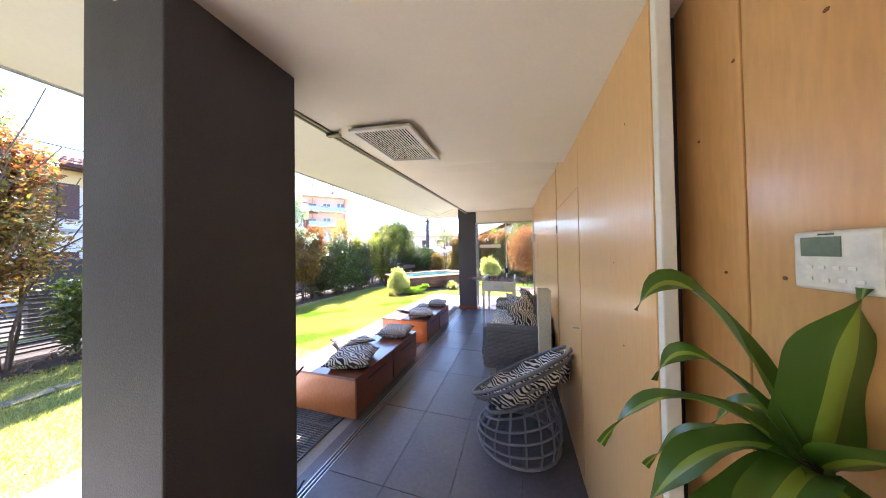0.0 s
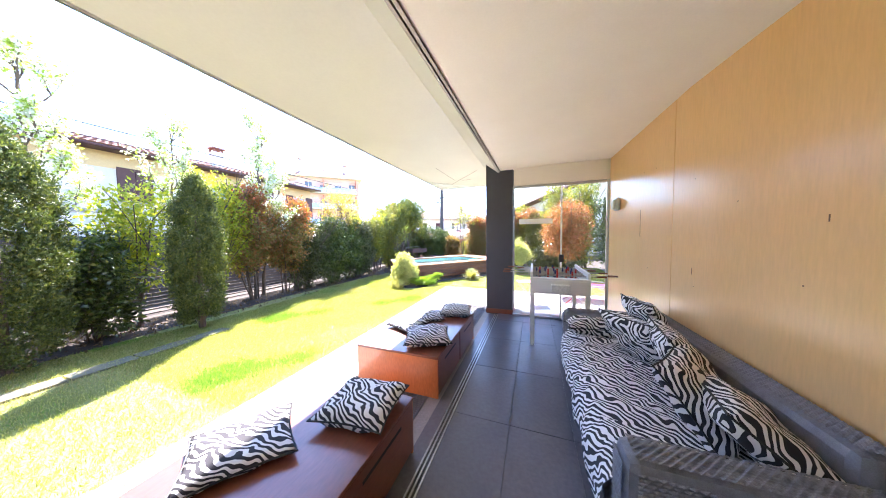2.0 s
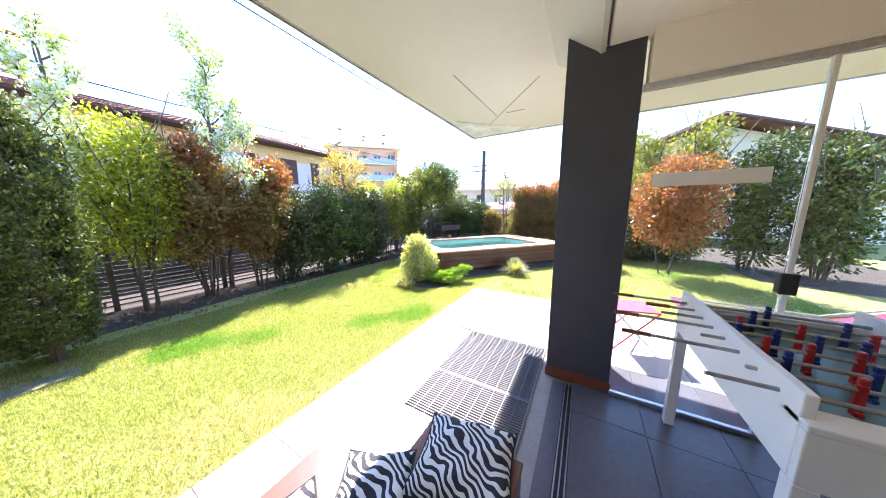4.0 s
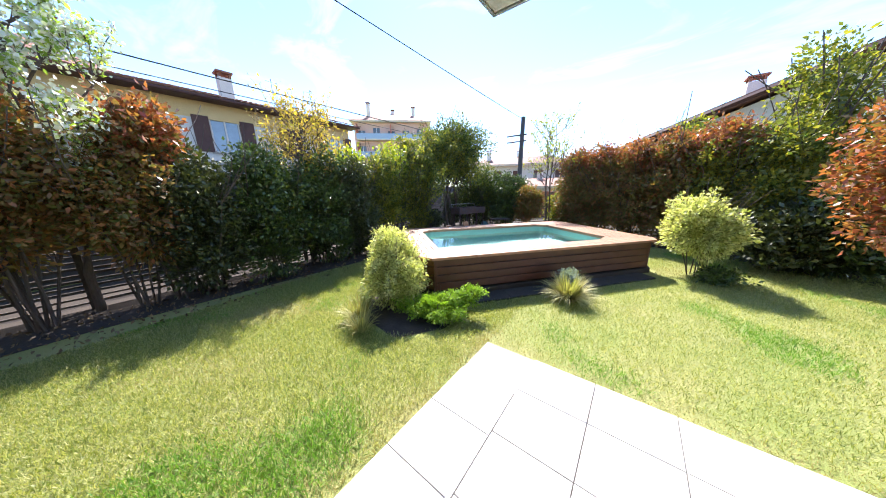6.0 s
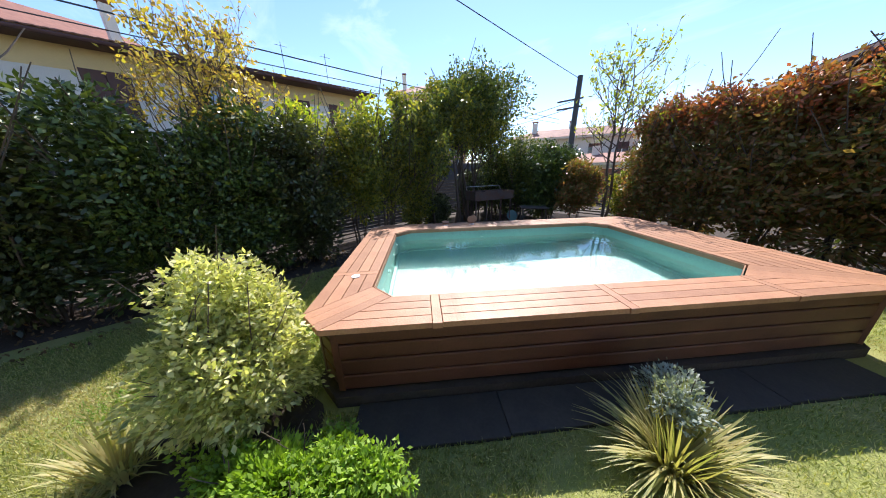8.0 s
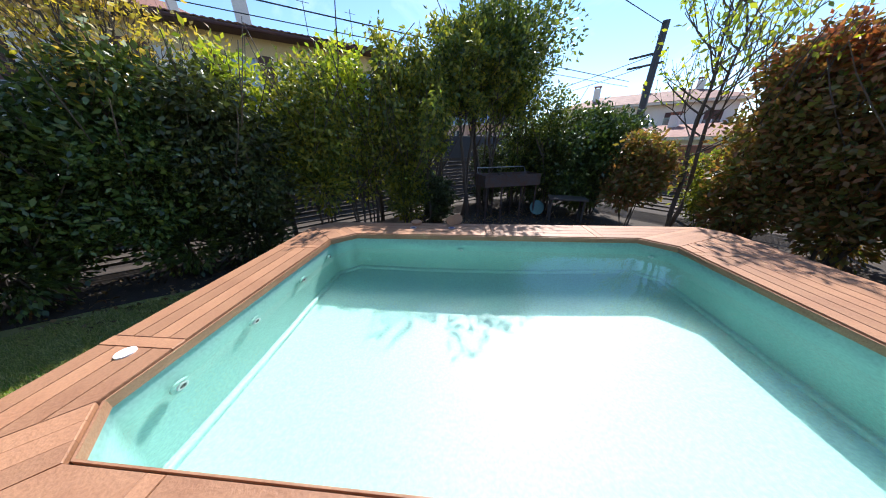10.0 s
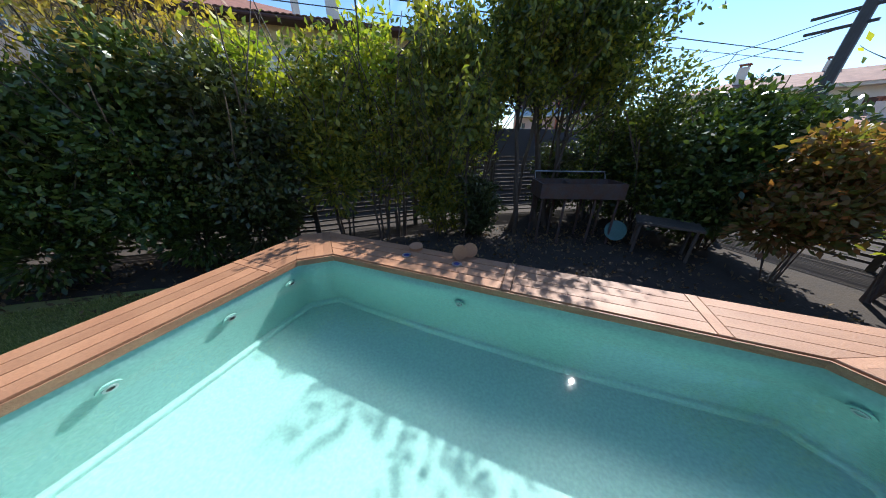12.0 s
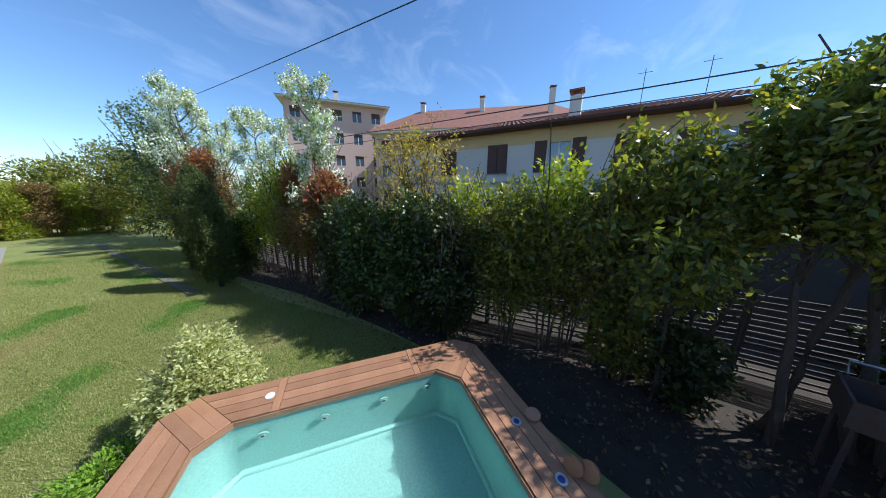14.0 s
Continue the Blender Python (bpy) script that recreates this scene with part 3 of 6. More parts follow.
for z in (0.75, 0.03):
    part("pull_cord", tube([(0.975, 0.0, z), (0.985, 0.10, z + 0.02), (0.975, 0.28, z + 0.09)], 0.007, 6), DARK_METAL, stack)

# ---- pool ----
pool = thing("raised_pool", "raised turquoise pool clad in brown boards with wooden deck rim", "pool", at=POOL_AT, rz=POOL_TURN)
OUT = [(0.10, 0.0), (3.95, 0.0), (4.10, 0.16), (4.10, 2.43), (3.95, 2.60), (0.12, 2.60), (-0.05, 2.42), (-0.05, 0.17)]
INN = [(0.46, 0.335), (3.12, 0.325), (3.40, 0.50), (3.37, 2.06), (3.17, 2.25), (0.51, 2.24), (0.33, 2.07), (0.31, 0.50)]
IN2 = [(x + math.copysign(0.004, 2.0 - x), y + math.copysign(0.004, 1.3 - y)) for x, y in INN]
TOP = 0.56
cx, cy = 2.02, 1.3


def shrink(loop, d):
    return [(x + math.copysign(d, cx - x), y + math.copysign(d, cy - y)) for x, y in loop]


# liner basin
bm = bmesh.new()
lo = [bm.verts.new((x, y, -0.13)) for x, y in IN2]
hi = [bm.verts.new((x, y, TOP - 0.03)) for x, y in IN2]
bm.faces.new(lo)
for i in range(8):
    j = (i + 1) % 8
    bm.faces.new((lo[j], lo[i], hi[i], hi[j]))
bmesh.ops.bevel(bm, geom=[e for e in bm.edges if all(v in lo for v in e.verts)], offset=0.045, segments=5, affect='EDGES')
liner = part("liner", bm, LINER, pool, "turquoise vinyl liner", smooth=True)
liner.modifiers.new("even_normals", 'WEIGHTED_NORMAL')
bm = bmesh.new()
bm.faces.new([bm.verts.new((x, y, 0.455)) for x, y in shrink(IN2, -0.004)])
w = part("water", bm, WATER, pool, "still clear water")
w.visible_shadow = False
# coping under the deck, plinth in the dark soil colour
part("plinth", ring_wall(shrink(OUT, 0.02), shrink(OUT, 0.2), -0.05, 0.06), SOIL, pool, "dark soil-coloured plinth")
part("frame", ring_wall(shrink(OUT, 0.085), shrink(OUT, 0.16), 0.075, TOP - 0.035), DARK_METAL, pool, "dark inner frame")
# cladding boards
SIDE = shrink(OUT, 0.055)
for i in range(8):
    (xa, ya), (xb, yb) = SIDE[i], SIDE[(i + 1) % 8]
    ln, ang = math.hypot(xb - xa, yb - ya), math.degrees(math.atan2(yb - ya, xb - xa))
    cuts = [0, ln]
    for k in range(4):
        z0 = 0.082 + k * 0.112
        for a, b in zip(cuts, cuts[1:]):
            part("board", box(a + 0.002, 0, z0, b - 0.002, 0.026, z0 + 0.104, 0.010), PANEL, pool, m=pose(xa, ya, 0, 0, 0, ang))
    part("corner_post", box(-0.02, -0.004, 0.078, 0.02, 0.03, TOP - 0.036, 0.004), PANEL, pool, m=pose(xa, ya, 0, 0, 0, ang))


# deck boards: each side between its outer and inner line, cut by cross strips
def deck_side(p0, p1, q0, q1, cuts, rows, wide=0.055):
    """p0-p1 outer line, q0-q1 inner line; cuts: shares of the length where a cross strip lies."""
    P0, P1, Q0, Q1 = [Vector((*p, 0)) for p in (p0, p1, q0, q1)]
    ln = (P1 - P0).length
    s = wide / ln / 2
    ends = [0.0] + [c + d for c in cuts for d in (-s, s)] + [1.0]

    def slab(name, quad):
        mid = sum(quad, Vector()) / 4
        bm = bmesh.new()
        low = [bm.verts.new((p + (mid - p).normalized() * 0.0025 - mid + Vector((0, 0, -0.035)))) for p in quad]
        up = [bm.verts.new((p + (mid - p).normalized() * 0.0055 - mid)) for p in quad]
        rim_v = [bm.verts.new((p + (mid - p).normalized() * 0.0025 - mid + Vector((0, 0, -0.004)))) for p in quad]
        bm.faces.new(low[::-1])
        bm.faces.new(up)
        for i in range(4):
            j = (i + 1) % 4
            bm.faces.new((low[i], low[j], rim_v[j], rim_v[i]))
            bm.faces.new((rim_v[i], rim_v[j], up[j], up[i]))
        part(name, bm, DECK, pool, m=Matrix.Translation((mid.x, mid.y, TOP)))

    way = (P1 - P0).normalized()

    def at(t, f):
        """A point across the side: square to the outer line but at its two ends."""
        p = P0.lerp(P1, t)
        u = t if t in (0.0, 1.0) else (p - Q0).dot(way) / max(0.01, (Q1 - Q0).dot(way))
        return p.lerp(Q0.lerp(Q1, u), f)

    if ln < 0.5:
        # a cut corner: boards run from the outer edge in to the pool
        for r in range(rows):
            slab("deck_board", [P0.lerp(P1, t).lerp(Q0.lerp(Q1, t), f) for t, f in ((r / rows, 0.0), ((r + 1) / rows, 0.0), ((r + 1) / rows, 1.0), (r / rows, 1.0))])
        return
    for i in range(0, len(ends), 2):
        a, b = ends[i], ends[i + 1]
        for r in range(rows):
            g = 0.0032 / max(0.1, (P0.lerp(P1, (a + b) / 2) - Q0.lerp(Q1, (a + b) / 2)).length)
            f0, f1 = r / rows + g, (r + 1) / rows - g
            quad = [at(t, f) for t, f in ((a, f0), (b, f0), (b, f1), (a, f1))]
            slab("deck_board", quad)
    for c in cuts:
        quad = [at(t, f) for t, f in ((c - s, -0.02), (c + s, -0.02), (c + s, 1.0), (c - s, 1.0))]
        slab("cross_strip", quad)


deck_side(OUT[0], OUT[1], INN[0], INN[1], (0.170, 0.478, 0.778), 4)
deck_side(OUT[1], OUT[2], INN[1], INN[2], (), 4)
deck_side(OUT[2], OUT[3], INN[2], INN[3], (0.28, 0.77), 8)
deck_side(OUT[3], OUT[4], INN[3], INN[4], (), 5)
deck_side(OUT[4], OUT[5], INN[4], INN[5], (0.292, 0.556), 4)
deck_side(OUT[5], OUT[6], INN[5], INN[6], (), 4)
deck_side(OUT[6], OUT[7], INN[6], INN[7], (0.235, 0.735), 4)
deck_side(OUT[7], OUT[0], INN[7], INN[0], (), 3)
part("deck_nosing", ring_wall(shrink(INN, -0.006), shrink(INN, 0.012), TOP - 0.05, TOP - 0.008), DECK, pool, "rounded inner nosing")


# near-black stone for the slabs along the pool's front
DARK_STONE = mat("dark_apron_stone", (0.036, 0.033, 0.029), 0.85, second=(0.055, 0.05, 0.042), scale=6, amount=0.8, bump=0.4, bump_scale=50, vary=0.2)
apron = thing("stone_apron", "dark stone slabs along the foot of the pool", "paving", kind="structure", at=POOL_AT, rz=POOL_TURN)
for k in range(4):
    part("slab", box(0.26 + k * 0.86, -0.27 + 0.012 * (k % 2), -0.04, 1.117 + k * 0.86, 0.012, 0.008, 0.006), DARK_STONE, apron)
bm = bmesh.new()
bm.faces.new([bm.verts.new((-1.95 + (0.62 + 0.07 * math.sin(3 * q)) * math.cos(q), 10.30 + (0.42 + 0.05 * math.sin(5 * q)) * math.sin(q), -0.0145)) for q in [6.2832 * i / 40 for i in range(40)]])
setting(part("shrub_bed", bm, SOIL), "bare dark soil round the foot of the shrubs", "soil")


def disc(r, h, n=20, inner=0.0):
    c = [(r * math.cos(2 * math.pi * i / n), r * math.sin(2 * math.pi * i / n)) for i in range(n)]
    if inner:
        return ring_wall(c, [(x * inner, y * inner) for x, y in c], 0, h)
    return prism(c, 0, h)


for b in (0.68, 1.10, 1.57, 1.97):
    lt = part("pool_light", disc(0.040, 0.012, 20), LINER, pool, "round underwater light", m=pose(0.340, b, 0.37, 0, 90, 0))
    part("ring", disc(0.024, 0.008, 16, 0.6), ALU, lt, m=pose(0, 0, 0.013))
    part("lens", disc(0.014, 0.004, 14), DARK_METAL, lt, m=pose(0, 0, 0.0135))
for a, b, r in ((1.55, 2.215, 90), (3.24, 2.14, 45)):
    lt = part("inlet", disc(0.036, 0.012, 20), LINER, pool, "round wall inlet", m=pose(a, b, 0.37, r, 0, 0 if r == 90 else -45) if r == 90 else pose(a, b, 0.37, 90, 0, -45))
    part("ring", disc(0.022, 0.008, 16, 0.6), ALU, lt, m=pose(0, 0, 0.013))
part("deck_cap", disc(0.034, 0.006, 22), WHITE, pool, "white round cap", m=pose(0.14, 0.70, TOP + 0.0005))
for a, b in ((1.05, 2.43), (1.45, 2.44)):
    cap = part("deck_ring", disc(0.036, 0.006, 22, 0.62), ALU, pool, "chrome ring with a dark valve", m=pose(a, b, TOP + 0.0005))
    part("valve", disc(0.021, 0.004, 16), NAVY, cap, m=pose(0, 0, 0.001))
for k, (a, b, tilt) in enumerate(((1.44, 2.54, 78), (1.50, 2.60, 70), (1.06, 2.57, 8))):
    part("wooden_lid", disc(0.055, 0.022, 22), DECK, pool, "round wooden lid", m=pose(a, b, TOP + (0.052 if tilt > 20 else 0.006), tilt, 0, 20))

# ---- plants ----
def leaf_mesh(name, pos, out, length, width, seed, droop=0.0):
    """One mesh of separate folded leaves: pos, the way each leaf faces, its size."""
    rng = np.random.default_rng(seed)
    n = len(pos)
    axis = rng.normal(size=(n, 3)) + out * 0.9
    axis[:, 2] -= droop
    axis /= np.linalg.norm(axis, axis=1)[:, None]
    other = rng.normal(size=(n, 3))
    side = np.cross(axis, other)
    side /= np.linalg.norm(side, axis=1)[:, None]
    nrm = np.cross(side, axis)
    s = rng.uniform(0.65, 1.25, size=(n, 1))
    tip = pos + axis * length * s
    mid = pos + axis * length * s * 0.45 + nrm * width * 0.18
    a = mid + side * width * s * 0.5
    b = mid - side * width * s * 0.5
    co = np.stack([pos, a, tip, b], axis=1).reshape(-1, 3)
    me = bpy.data.meshes.new(name)
    me.vertices.add(4 * n)
    me.vertices.foreach_set("co", co.astype(np.float32).ravel())
    me.loops.add(4 * n)
    me.loops.foreach_set("vertex_index", np.arange(4 * n, dtype=np.int32))
    me.polygons.add(n)
    me.polygons.foreach_set("loop_start", np.arange(0, 4 * n, 4, dtype=np.int32))
    me.update(calc_edges=True)
    return me


def crown_points(blobs, count, seed, shell=0.55, rough=0.35):
    """Points in lumpy ellipsoids (cx, cy, cz, rx, ry, rz), thicker towards the outside, with gaps."""
    rng = np.random.default_rng(seed)
    vol = np.array([b[3] * b[4] * b[5] for b in blobs]) ** 0.75
    share = np.maximum(1, (count * vol / vol.sum()).astype(int))
    P, N = [], []
    for b, k in zip(blobs, share):
        d = rng.normal(size=(k, 3))
        d /= np.linalg.norm(d, axis=1)[:, None]
        ph = rng.uniform(0, 6.28, size=6)
        lump = 1 + rough * (np.sin(d[:, 0] * 4 + ph[0]) * np.sin(d[:, 1] * 5 + ph[1]) + 0.6 * np.sin(d[:, 2] * 7 + ph[2]) * np.sin(d[:, 0] * 9 + ph[3])
                            + 0.5 * np.sin(d[:, 1] * 13 + ph[4]) * np.sin(d[:, 2] * 11 + ph[5]))
        r = (1 - shell * rng.random(k) ** 1.6) * lump
        P.append(np.array(b[:3]) + d * r[:, None] * np.array(b[3:]))
        N.append(d)
    return np.concatenate(P), np.concatenate(N)


def branch_points(segs, per, spread, seed):
    """Points scattered along twigs given as pairs of ends."""
    rng = np.random.default_rng(seed)
    P, N = [], []
    for a, b in segs:
        t = rng.random(per)[:, None]
        d = rng.normal(size=(per, 3))
        d /= np.linalg.norm(d, axis=1)[:, None]
        P.append(np.array(a) * (1 - t) + np.array(b) * t + d * spread * rng.random((per, 1)))
        N.append(d)
    return np.concatenate(P), np.concatenate(N)


def wood(bm, start, direction, length, radius, rng, depth, segs, bend=0.25, fork=3, lift=0.25, ratio=0.68):
    """A limb that bends and forks; collects its outer twigs in segs."""
    pts = [Vector(start)]
    d = Vector(direction).normalized()
    steps = 4
    for i in range(steps):
        d = (d + Vector((rng.uniform(-1, 1), rng.uniform(-1, 1), rng.uniform(-0.5, 1))) * bend * 0.5 + Vector((0, 0, lift * 0.15))).normalized()
        pts.append(pts[-1] + d * length / steps)
    add_tube(bm, pts, radius, 6 if radius > 0.015 else 4, taper=radius * 0.55)
    if depth <= 1:
        segs.append((tuple(pts[1]), tuple(pts[-1])))
    if depth == 0:
        return
    for k in range(fork):
        at = pts[rng.choice((2, 3, 4, 4))]
        side = Vector((rng.uniform(-1, 1), rng.uniform(-1, 1), rng.uniform(0.0, 0.9)))
        wood(bm, at, d * 0.8 + side * 0.8, length * ratio * rng.uniform(0.75, 1.15), radius * 0.55, rng, depth - 1, segs, bend, fork, lift, ratio)


def shrub(name, label, at, height, radius, leaf, count, size, seed, stems=5, low=0.25, category="shrub", blobs=None, flat=1.0, droop=0.0, rough=0.35, group="", bare=0.0):
    """Stems from the ground and a crown of leaves."""
    rng = random.Random(seed)
    ob = thing(name, label, category, group, at=at, rz=rng.uniform(0, 360))
    if blobs is None:
        blobs = []
        lumps = 9
        for k in range(lumps):
            z = height * (low + (0.93 - low) * (k + 0.5) / lumps)
            rr = radius * (0.62 + 0.25 * math.sin(math.pi * (k + 0.7) / lumps))
            a = k * 2.4 + rng.uniform(-0.5, 0.5)
            o = radius * 0.38 * rng.uniform(0.5, 1.0)
            blobs.append((math.cos(a) * o, math.sin(a) * o, z, rr * 0.8, rr * 0.8, height * 0.13 * flat))
    segs = []
    for k in range(stems):
        bm = bmesh.new()
        a = 6.28 * k / stems + rng.uniform(-0.4, 0.4)
        lean = radius * rng.uniform(0.15, 0.6)
        wood(bm, (math.cos(a) * radius * 0.12, math.sin(a) * radius * 0.12, -0.03), (math.cos(a) * lean, math.sin(a) * lean, height * 0.8), height * rng.uniform(0.55, 0.75), max(0.006, height * 0.0065), rng, 1, segs, 0.2, 3)
        part("stem", bm, BARK, ob)
    pos, out = crown_points(blobs, count, seed, 0.6, rough)
    pos[:, 2] = np.maximum(pos[:, 2], 0.01)
    link("crown", leaf_mesh("crown", pos, out, size, size * 0.5, seed, droop), leaf, ob)
    return ob


def open_tree(name, label, at, height, leaf, seed, spread=0.35, trunk=0.05, per=40, size=0.06, twig=0.16, lean=(0, 0), depth=3, fork=3, leaf2=None, first=0.3, category="tree", droop=0.2, ratio=0.68, trunks=1):
    rng = random.Random(seed)
    ob = thing(name, label, category, at=at)
    bm = bmesh.new()
    segs = []
    for q in range(trunks):
        top = Vector((lean[0] + rng.uniform(-0.1, 0.1) * height * (trunks > 1), lean[1] + rng.uniform(-0.1, 0.1) * height * (trunks > 1), height * 0.9))
        base = Vector((rng.uniform(-0.15, 0.15), rng.uniform(-0.15, 0.15), -0.05)) * (trunks > 1) + Vector((0, 0, -0.04))
        n = 8
        pts = [base.lerp(top, i / n) + Vector((rng.uniform(-1, 1), rng.uniform(-1, 1), 0)) * height * 0.012 for i in range(n + 1)]
        add_tube(bm, pts, trunk, 8, taper=trunk * 0.25)
        segs.append((tuple(pts[-3]), tuple(pts[-1])))
        for k in range(int(9 + height * 1.5)):
            f = first + (0.95 - first) * (k + rng.random()) / (9 + height * 1.5)
            p = base.lerp(top, f)
            a = k * 2.4 + rng.uniform(-0.5, 0.5)
            up = 0.9 if spread < 0.25 else 0.55
            wood(bm, p, (math.cos(a), math.sin(a), up), height * spread * (1.15 - 0.75 * f) * rng.uniform(0.7, 1.1), trunk * 0.35, rng, depth - 1, segs, 0.3, fork, 0.5, ratio)
    part("trunk", bm, BARK, ob)
    pos, out = branch_points(segs, per, twig, seed)
    pos[:, 2] = np.maximum(pos[:, 2], 0.02)
    if leaf2 is not None:
        cut = np.random.default_rng(seed + 1).random(len(pos)) < 0.68
        link("blossom", leaf_mesh("blossom", pos[cut], out[cut], size * 0.75, size * 0.7, seed + 5, 0), leaf2, ob, "clusters of white blossom")
        pos, out = pos[~cut], out[~cut]
    link("crown", leaf_mesh("crown", pos, out, size, size * 0.48, seed, droop), leaf, ob)
    return ob


def cypress(at, height, radius, seed):
    rng = np.random.default_rng(seed)
    ob = thing("cypress", "dark green columnar cypress with upright sprays", "conifer", "columnar cypresses", at=at, rz=seed * 40)
    part("trunk", tube([(0, 0, -0.05), (0.01, 0, height * 0.5), (0, 0.01, height * 0.9)], 0.05, 8, taper=0.012), BARK, ob)
    n = int(430 * radius / 0.27)
    P, N = [], []
    for k in range(n):
        f = (k + rng.random()) / n
        z = 0.08 + f * (height - 0.15)
        prof = radius * (0.80 + 0.30 * math.sin(math.pi * min(1, f * 1.15))) * (1 if f < 0.72 else max(0.10, 1 - ((f - 0.72) / 0.28) ** 1.7))
        a = rng.uniform(0, 6.283)
        r = prof * rng.uniform(0.72, 1.05)
        c = np.array([math.cos(a) * r, math.sin(a) * r, z])
        m = 85
        t = rng.random((m, 1))
        d = rng.normal(size=(m, 3)) * np.array([0.038, 0.038, 0.03])
        pts = c + d + np.array([math.cos(a) * 0.035, math.sin(a) * 0.035, 0.13]) * t
        P.append(pts)
        N.append(np.tile(np.array([math.cos(a) * 0.5, math.sin(a) * 0.5, 1.3]), (m, 1)))
    P, N = np.concatenate(P), np.concatenate(N)
    link("crown", leaf_mesh("crown", P, N, 0.042, 0.017, seed), L_CYPRESS, ob)
    return ob


cypress((-3.91, 4.51, 0), 2.72, 0.40, 1)
cypress((-3.62, 6.10, 0), 2.45, 0.27, 2)
# hedge plants along the street side, in order down the garden
HEDGE = "mixed boundary hedge"
ROW = [
    ("photinia", "tall photinia with red young leaves over green", (-4.7, 1.7, 0), 3.1, 0.75, L_RED, 9000, 0.068, 11),
    ("photinia", "tall photinia with red young leaves over green", (-4.62, 3.0, 0), 3.25, 0.78, L_BROWN, 12000, 0.068, 12),
    ("laurel", "dark glossy laurel shrub in the hedge", (-4.45, 5.25, 0), 1.55, 0.50, L_LAUREL, 5200, 0.075, 13),
    ("privet", "yellow-green privet with open twigs", (-4.75, 5.75, 0), 2.45, 0.58, L_YELLOW, 2300, 0.075, 14),
    ("laurel", "dark glossy laurel shrub in the hedge", (-4.7, 4.0, 0), 1.35, 0.42, L_LAUREL, 2600, 0.075, 15),
    ("privet", "yellow-green privet with open twigs", (-4.8, 6.95, 0), 2.85, 0.66, L_YELLOW, 5600, 0.068, 16),
    ("photinia", "photinia, dark below with russet tips", (-4.85, 7.70, 0), 2.45, 0.60, L_BROWN, 8200, 0.068, 17),
    ("photinia", "photinia, dark below with russet tips", (-4.80, 8.45, 0), 2.25, 0.62, L_BROWN, 8600, 0.068, 18),
    ("laurel", "dark dense laurel shrub in the hedge", (-4.75, 9.15, 0), 2.05, 0.62, L_DARK, 9000, 0.068, 19),
    ("laurel", "dark dense laurel shrub in the hedge", (-4.70, 9.95, 0), 2.10, 0.66, L_LAUREL, 9800, 0.068, 20),
    ("laurel", "dark dense laurel shrub in the hedge", (-4.75, 10.80, 0), 2.15, 0.62, L_LAUREL, 9800, 0.068, 21),
    ("laurel", "dark dense laurel shrub in the hedge", (-4.80, 11.60, 0), 2.05, 0.62, L_DARK, 9500, 0.068, 22),
    ("privet", "yellow-green privet above dark lower leaves", (-4.95, 12.45, 0), 2.25, 0.60, L_OLIVE, 6500, 0.068, 23),
    ("privet", "yellow-green privet above dark lower leaves", (-5.10, 13.20, 0), 2.1, 0.52, L_OLIVE, 3200, 0.068, 24),
    ("laurel", "glossy laurel behind the old barbecue", (-3.55, 17.15, 0), 1.95, 0.72, L_LAUREL, 9500, 0.08, 25),
    ("laurel", "glossy laurel behind the old barbecue", (-4.7, 17.3, 0), 1.85, 0.62, L_LAUREL, 6500, 0.08, 26),
    ("laurel", "low russet shrub by the fence", (-2.75, 16.9, 0), 1.45, 0.50, L_BROWN, 4600, 0.08, 27),
]
for nm, lb, at, h, r, lf, cnt, sz, sd in ROW:
    shrub(nm, lb, at, h, r, lf, int(cnt * 1.6), sz, sd, group=HEDGE, low=0.12 if lf in (L_LAUREL, L_DARK) else 0.34, stems=6)
for at, h, r, lf, sd in (((-4.95, 13.75, 0), 1.75, 0.42, L_OLIVE, 41), ((-4.85, 14.35, 0), 0.85, 0.35, L_DARK, 42), ((-5.3, 16.0, 0), 1.3, 0.45, L_DARK, 44), ((-5.2, 17.0, 0), 1.9, 0.5, L_LAUREL, 45), ((-5.05, 16.55, 0), 2.5, 0.62, L_EVERGREEN, 47), ((-4.35, 16.85, 0), 2.35, 0.55, L_EVERGREEN, 48), ((-2.0, 17.9, 0), 1.3, 0.5, L_OLIVE, 46)):
    shrub("underwood", "dark leafy underwood along the slat fence", at, h, r, lf, 5200, 0.068, sd, group=HEDGE, low=0.12, stems=4)
# red young tops on the photinias
for at, h, sd in (((-4.85, 7.65, 0), 2.72, 31), ((-4.75, 8.75, 0), 2.58, 32), ((-4.55, 3.2, 0), 3.4, 33), ((-4.7, 1.9, 0), 3.3, 34)):
    shrub("photinia", "bright red young photinia shoots above the hedge", at, h, 0.42, L_RED, 2600, 0.085, sd, low=0.74, flat=0.75, group=HEDGE, stems=4)
shrub("privet", "bright yellow young privet tops", (-5.0, 12.95, 0), 2.65, 0.46, L_YELLOW, 1300, 0.085, 36, low=0.68, flat=0.8, group=HEDGE, stems=4)
shrub("privet", "bright yellow young privet tops", (-5.05, 11.75, 0), 2.42, 0.42, L_YELLOW, 1100, 0.085, 37, low=0.70, flat=0.8, group=HEDGE, stems=4)

shrub("privet", "open yellow-green privet beside the evergreen tree", (-5.35, 14.45, 0), 2.75, 0.55, L_OLIVE, 3000, 0.07, 38, low=0.38, group=HEDGE, stems=6)

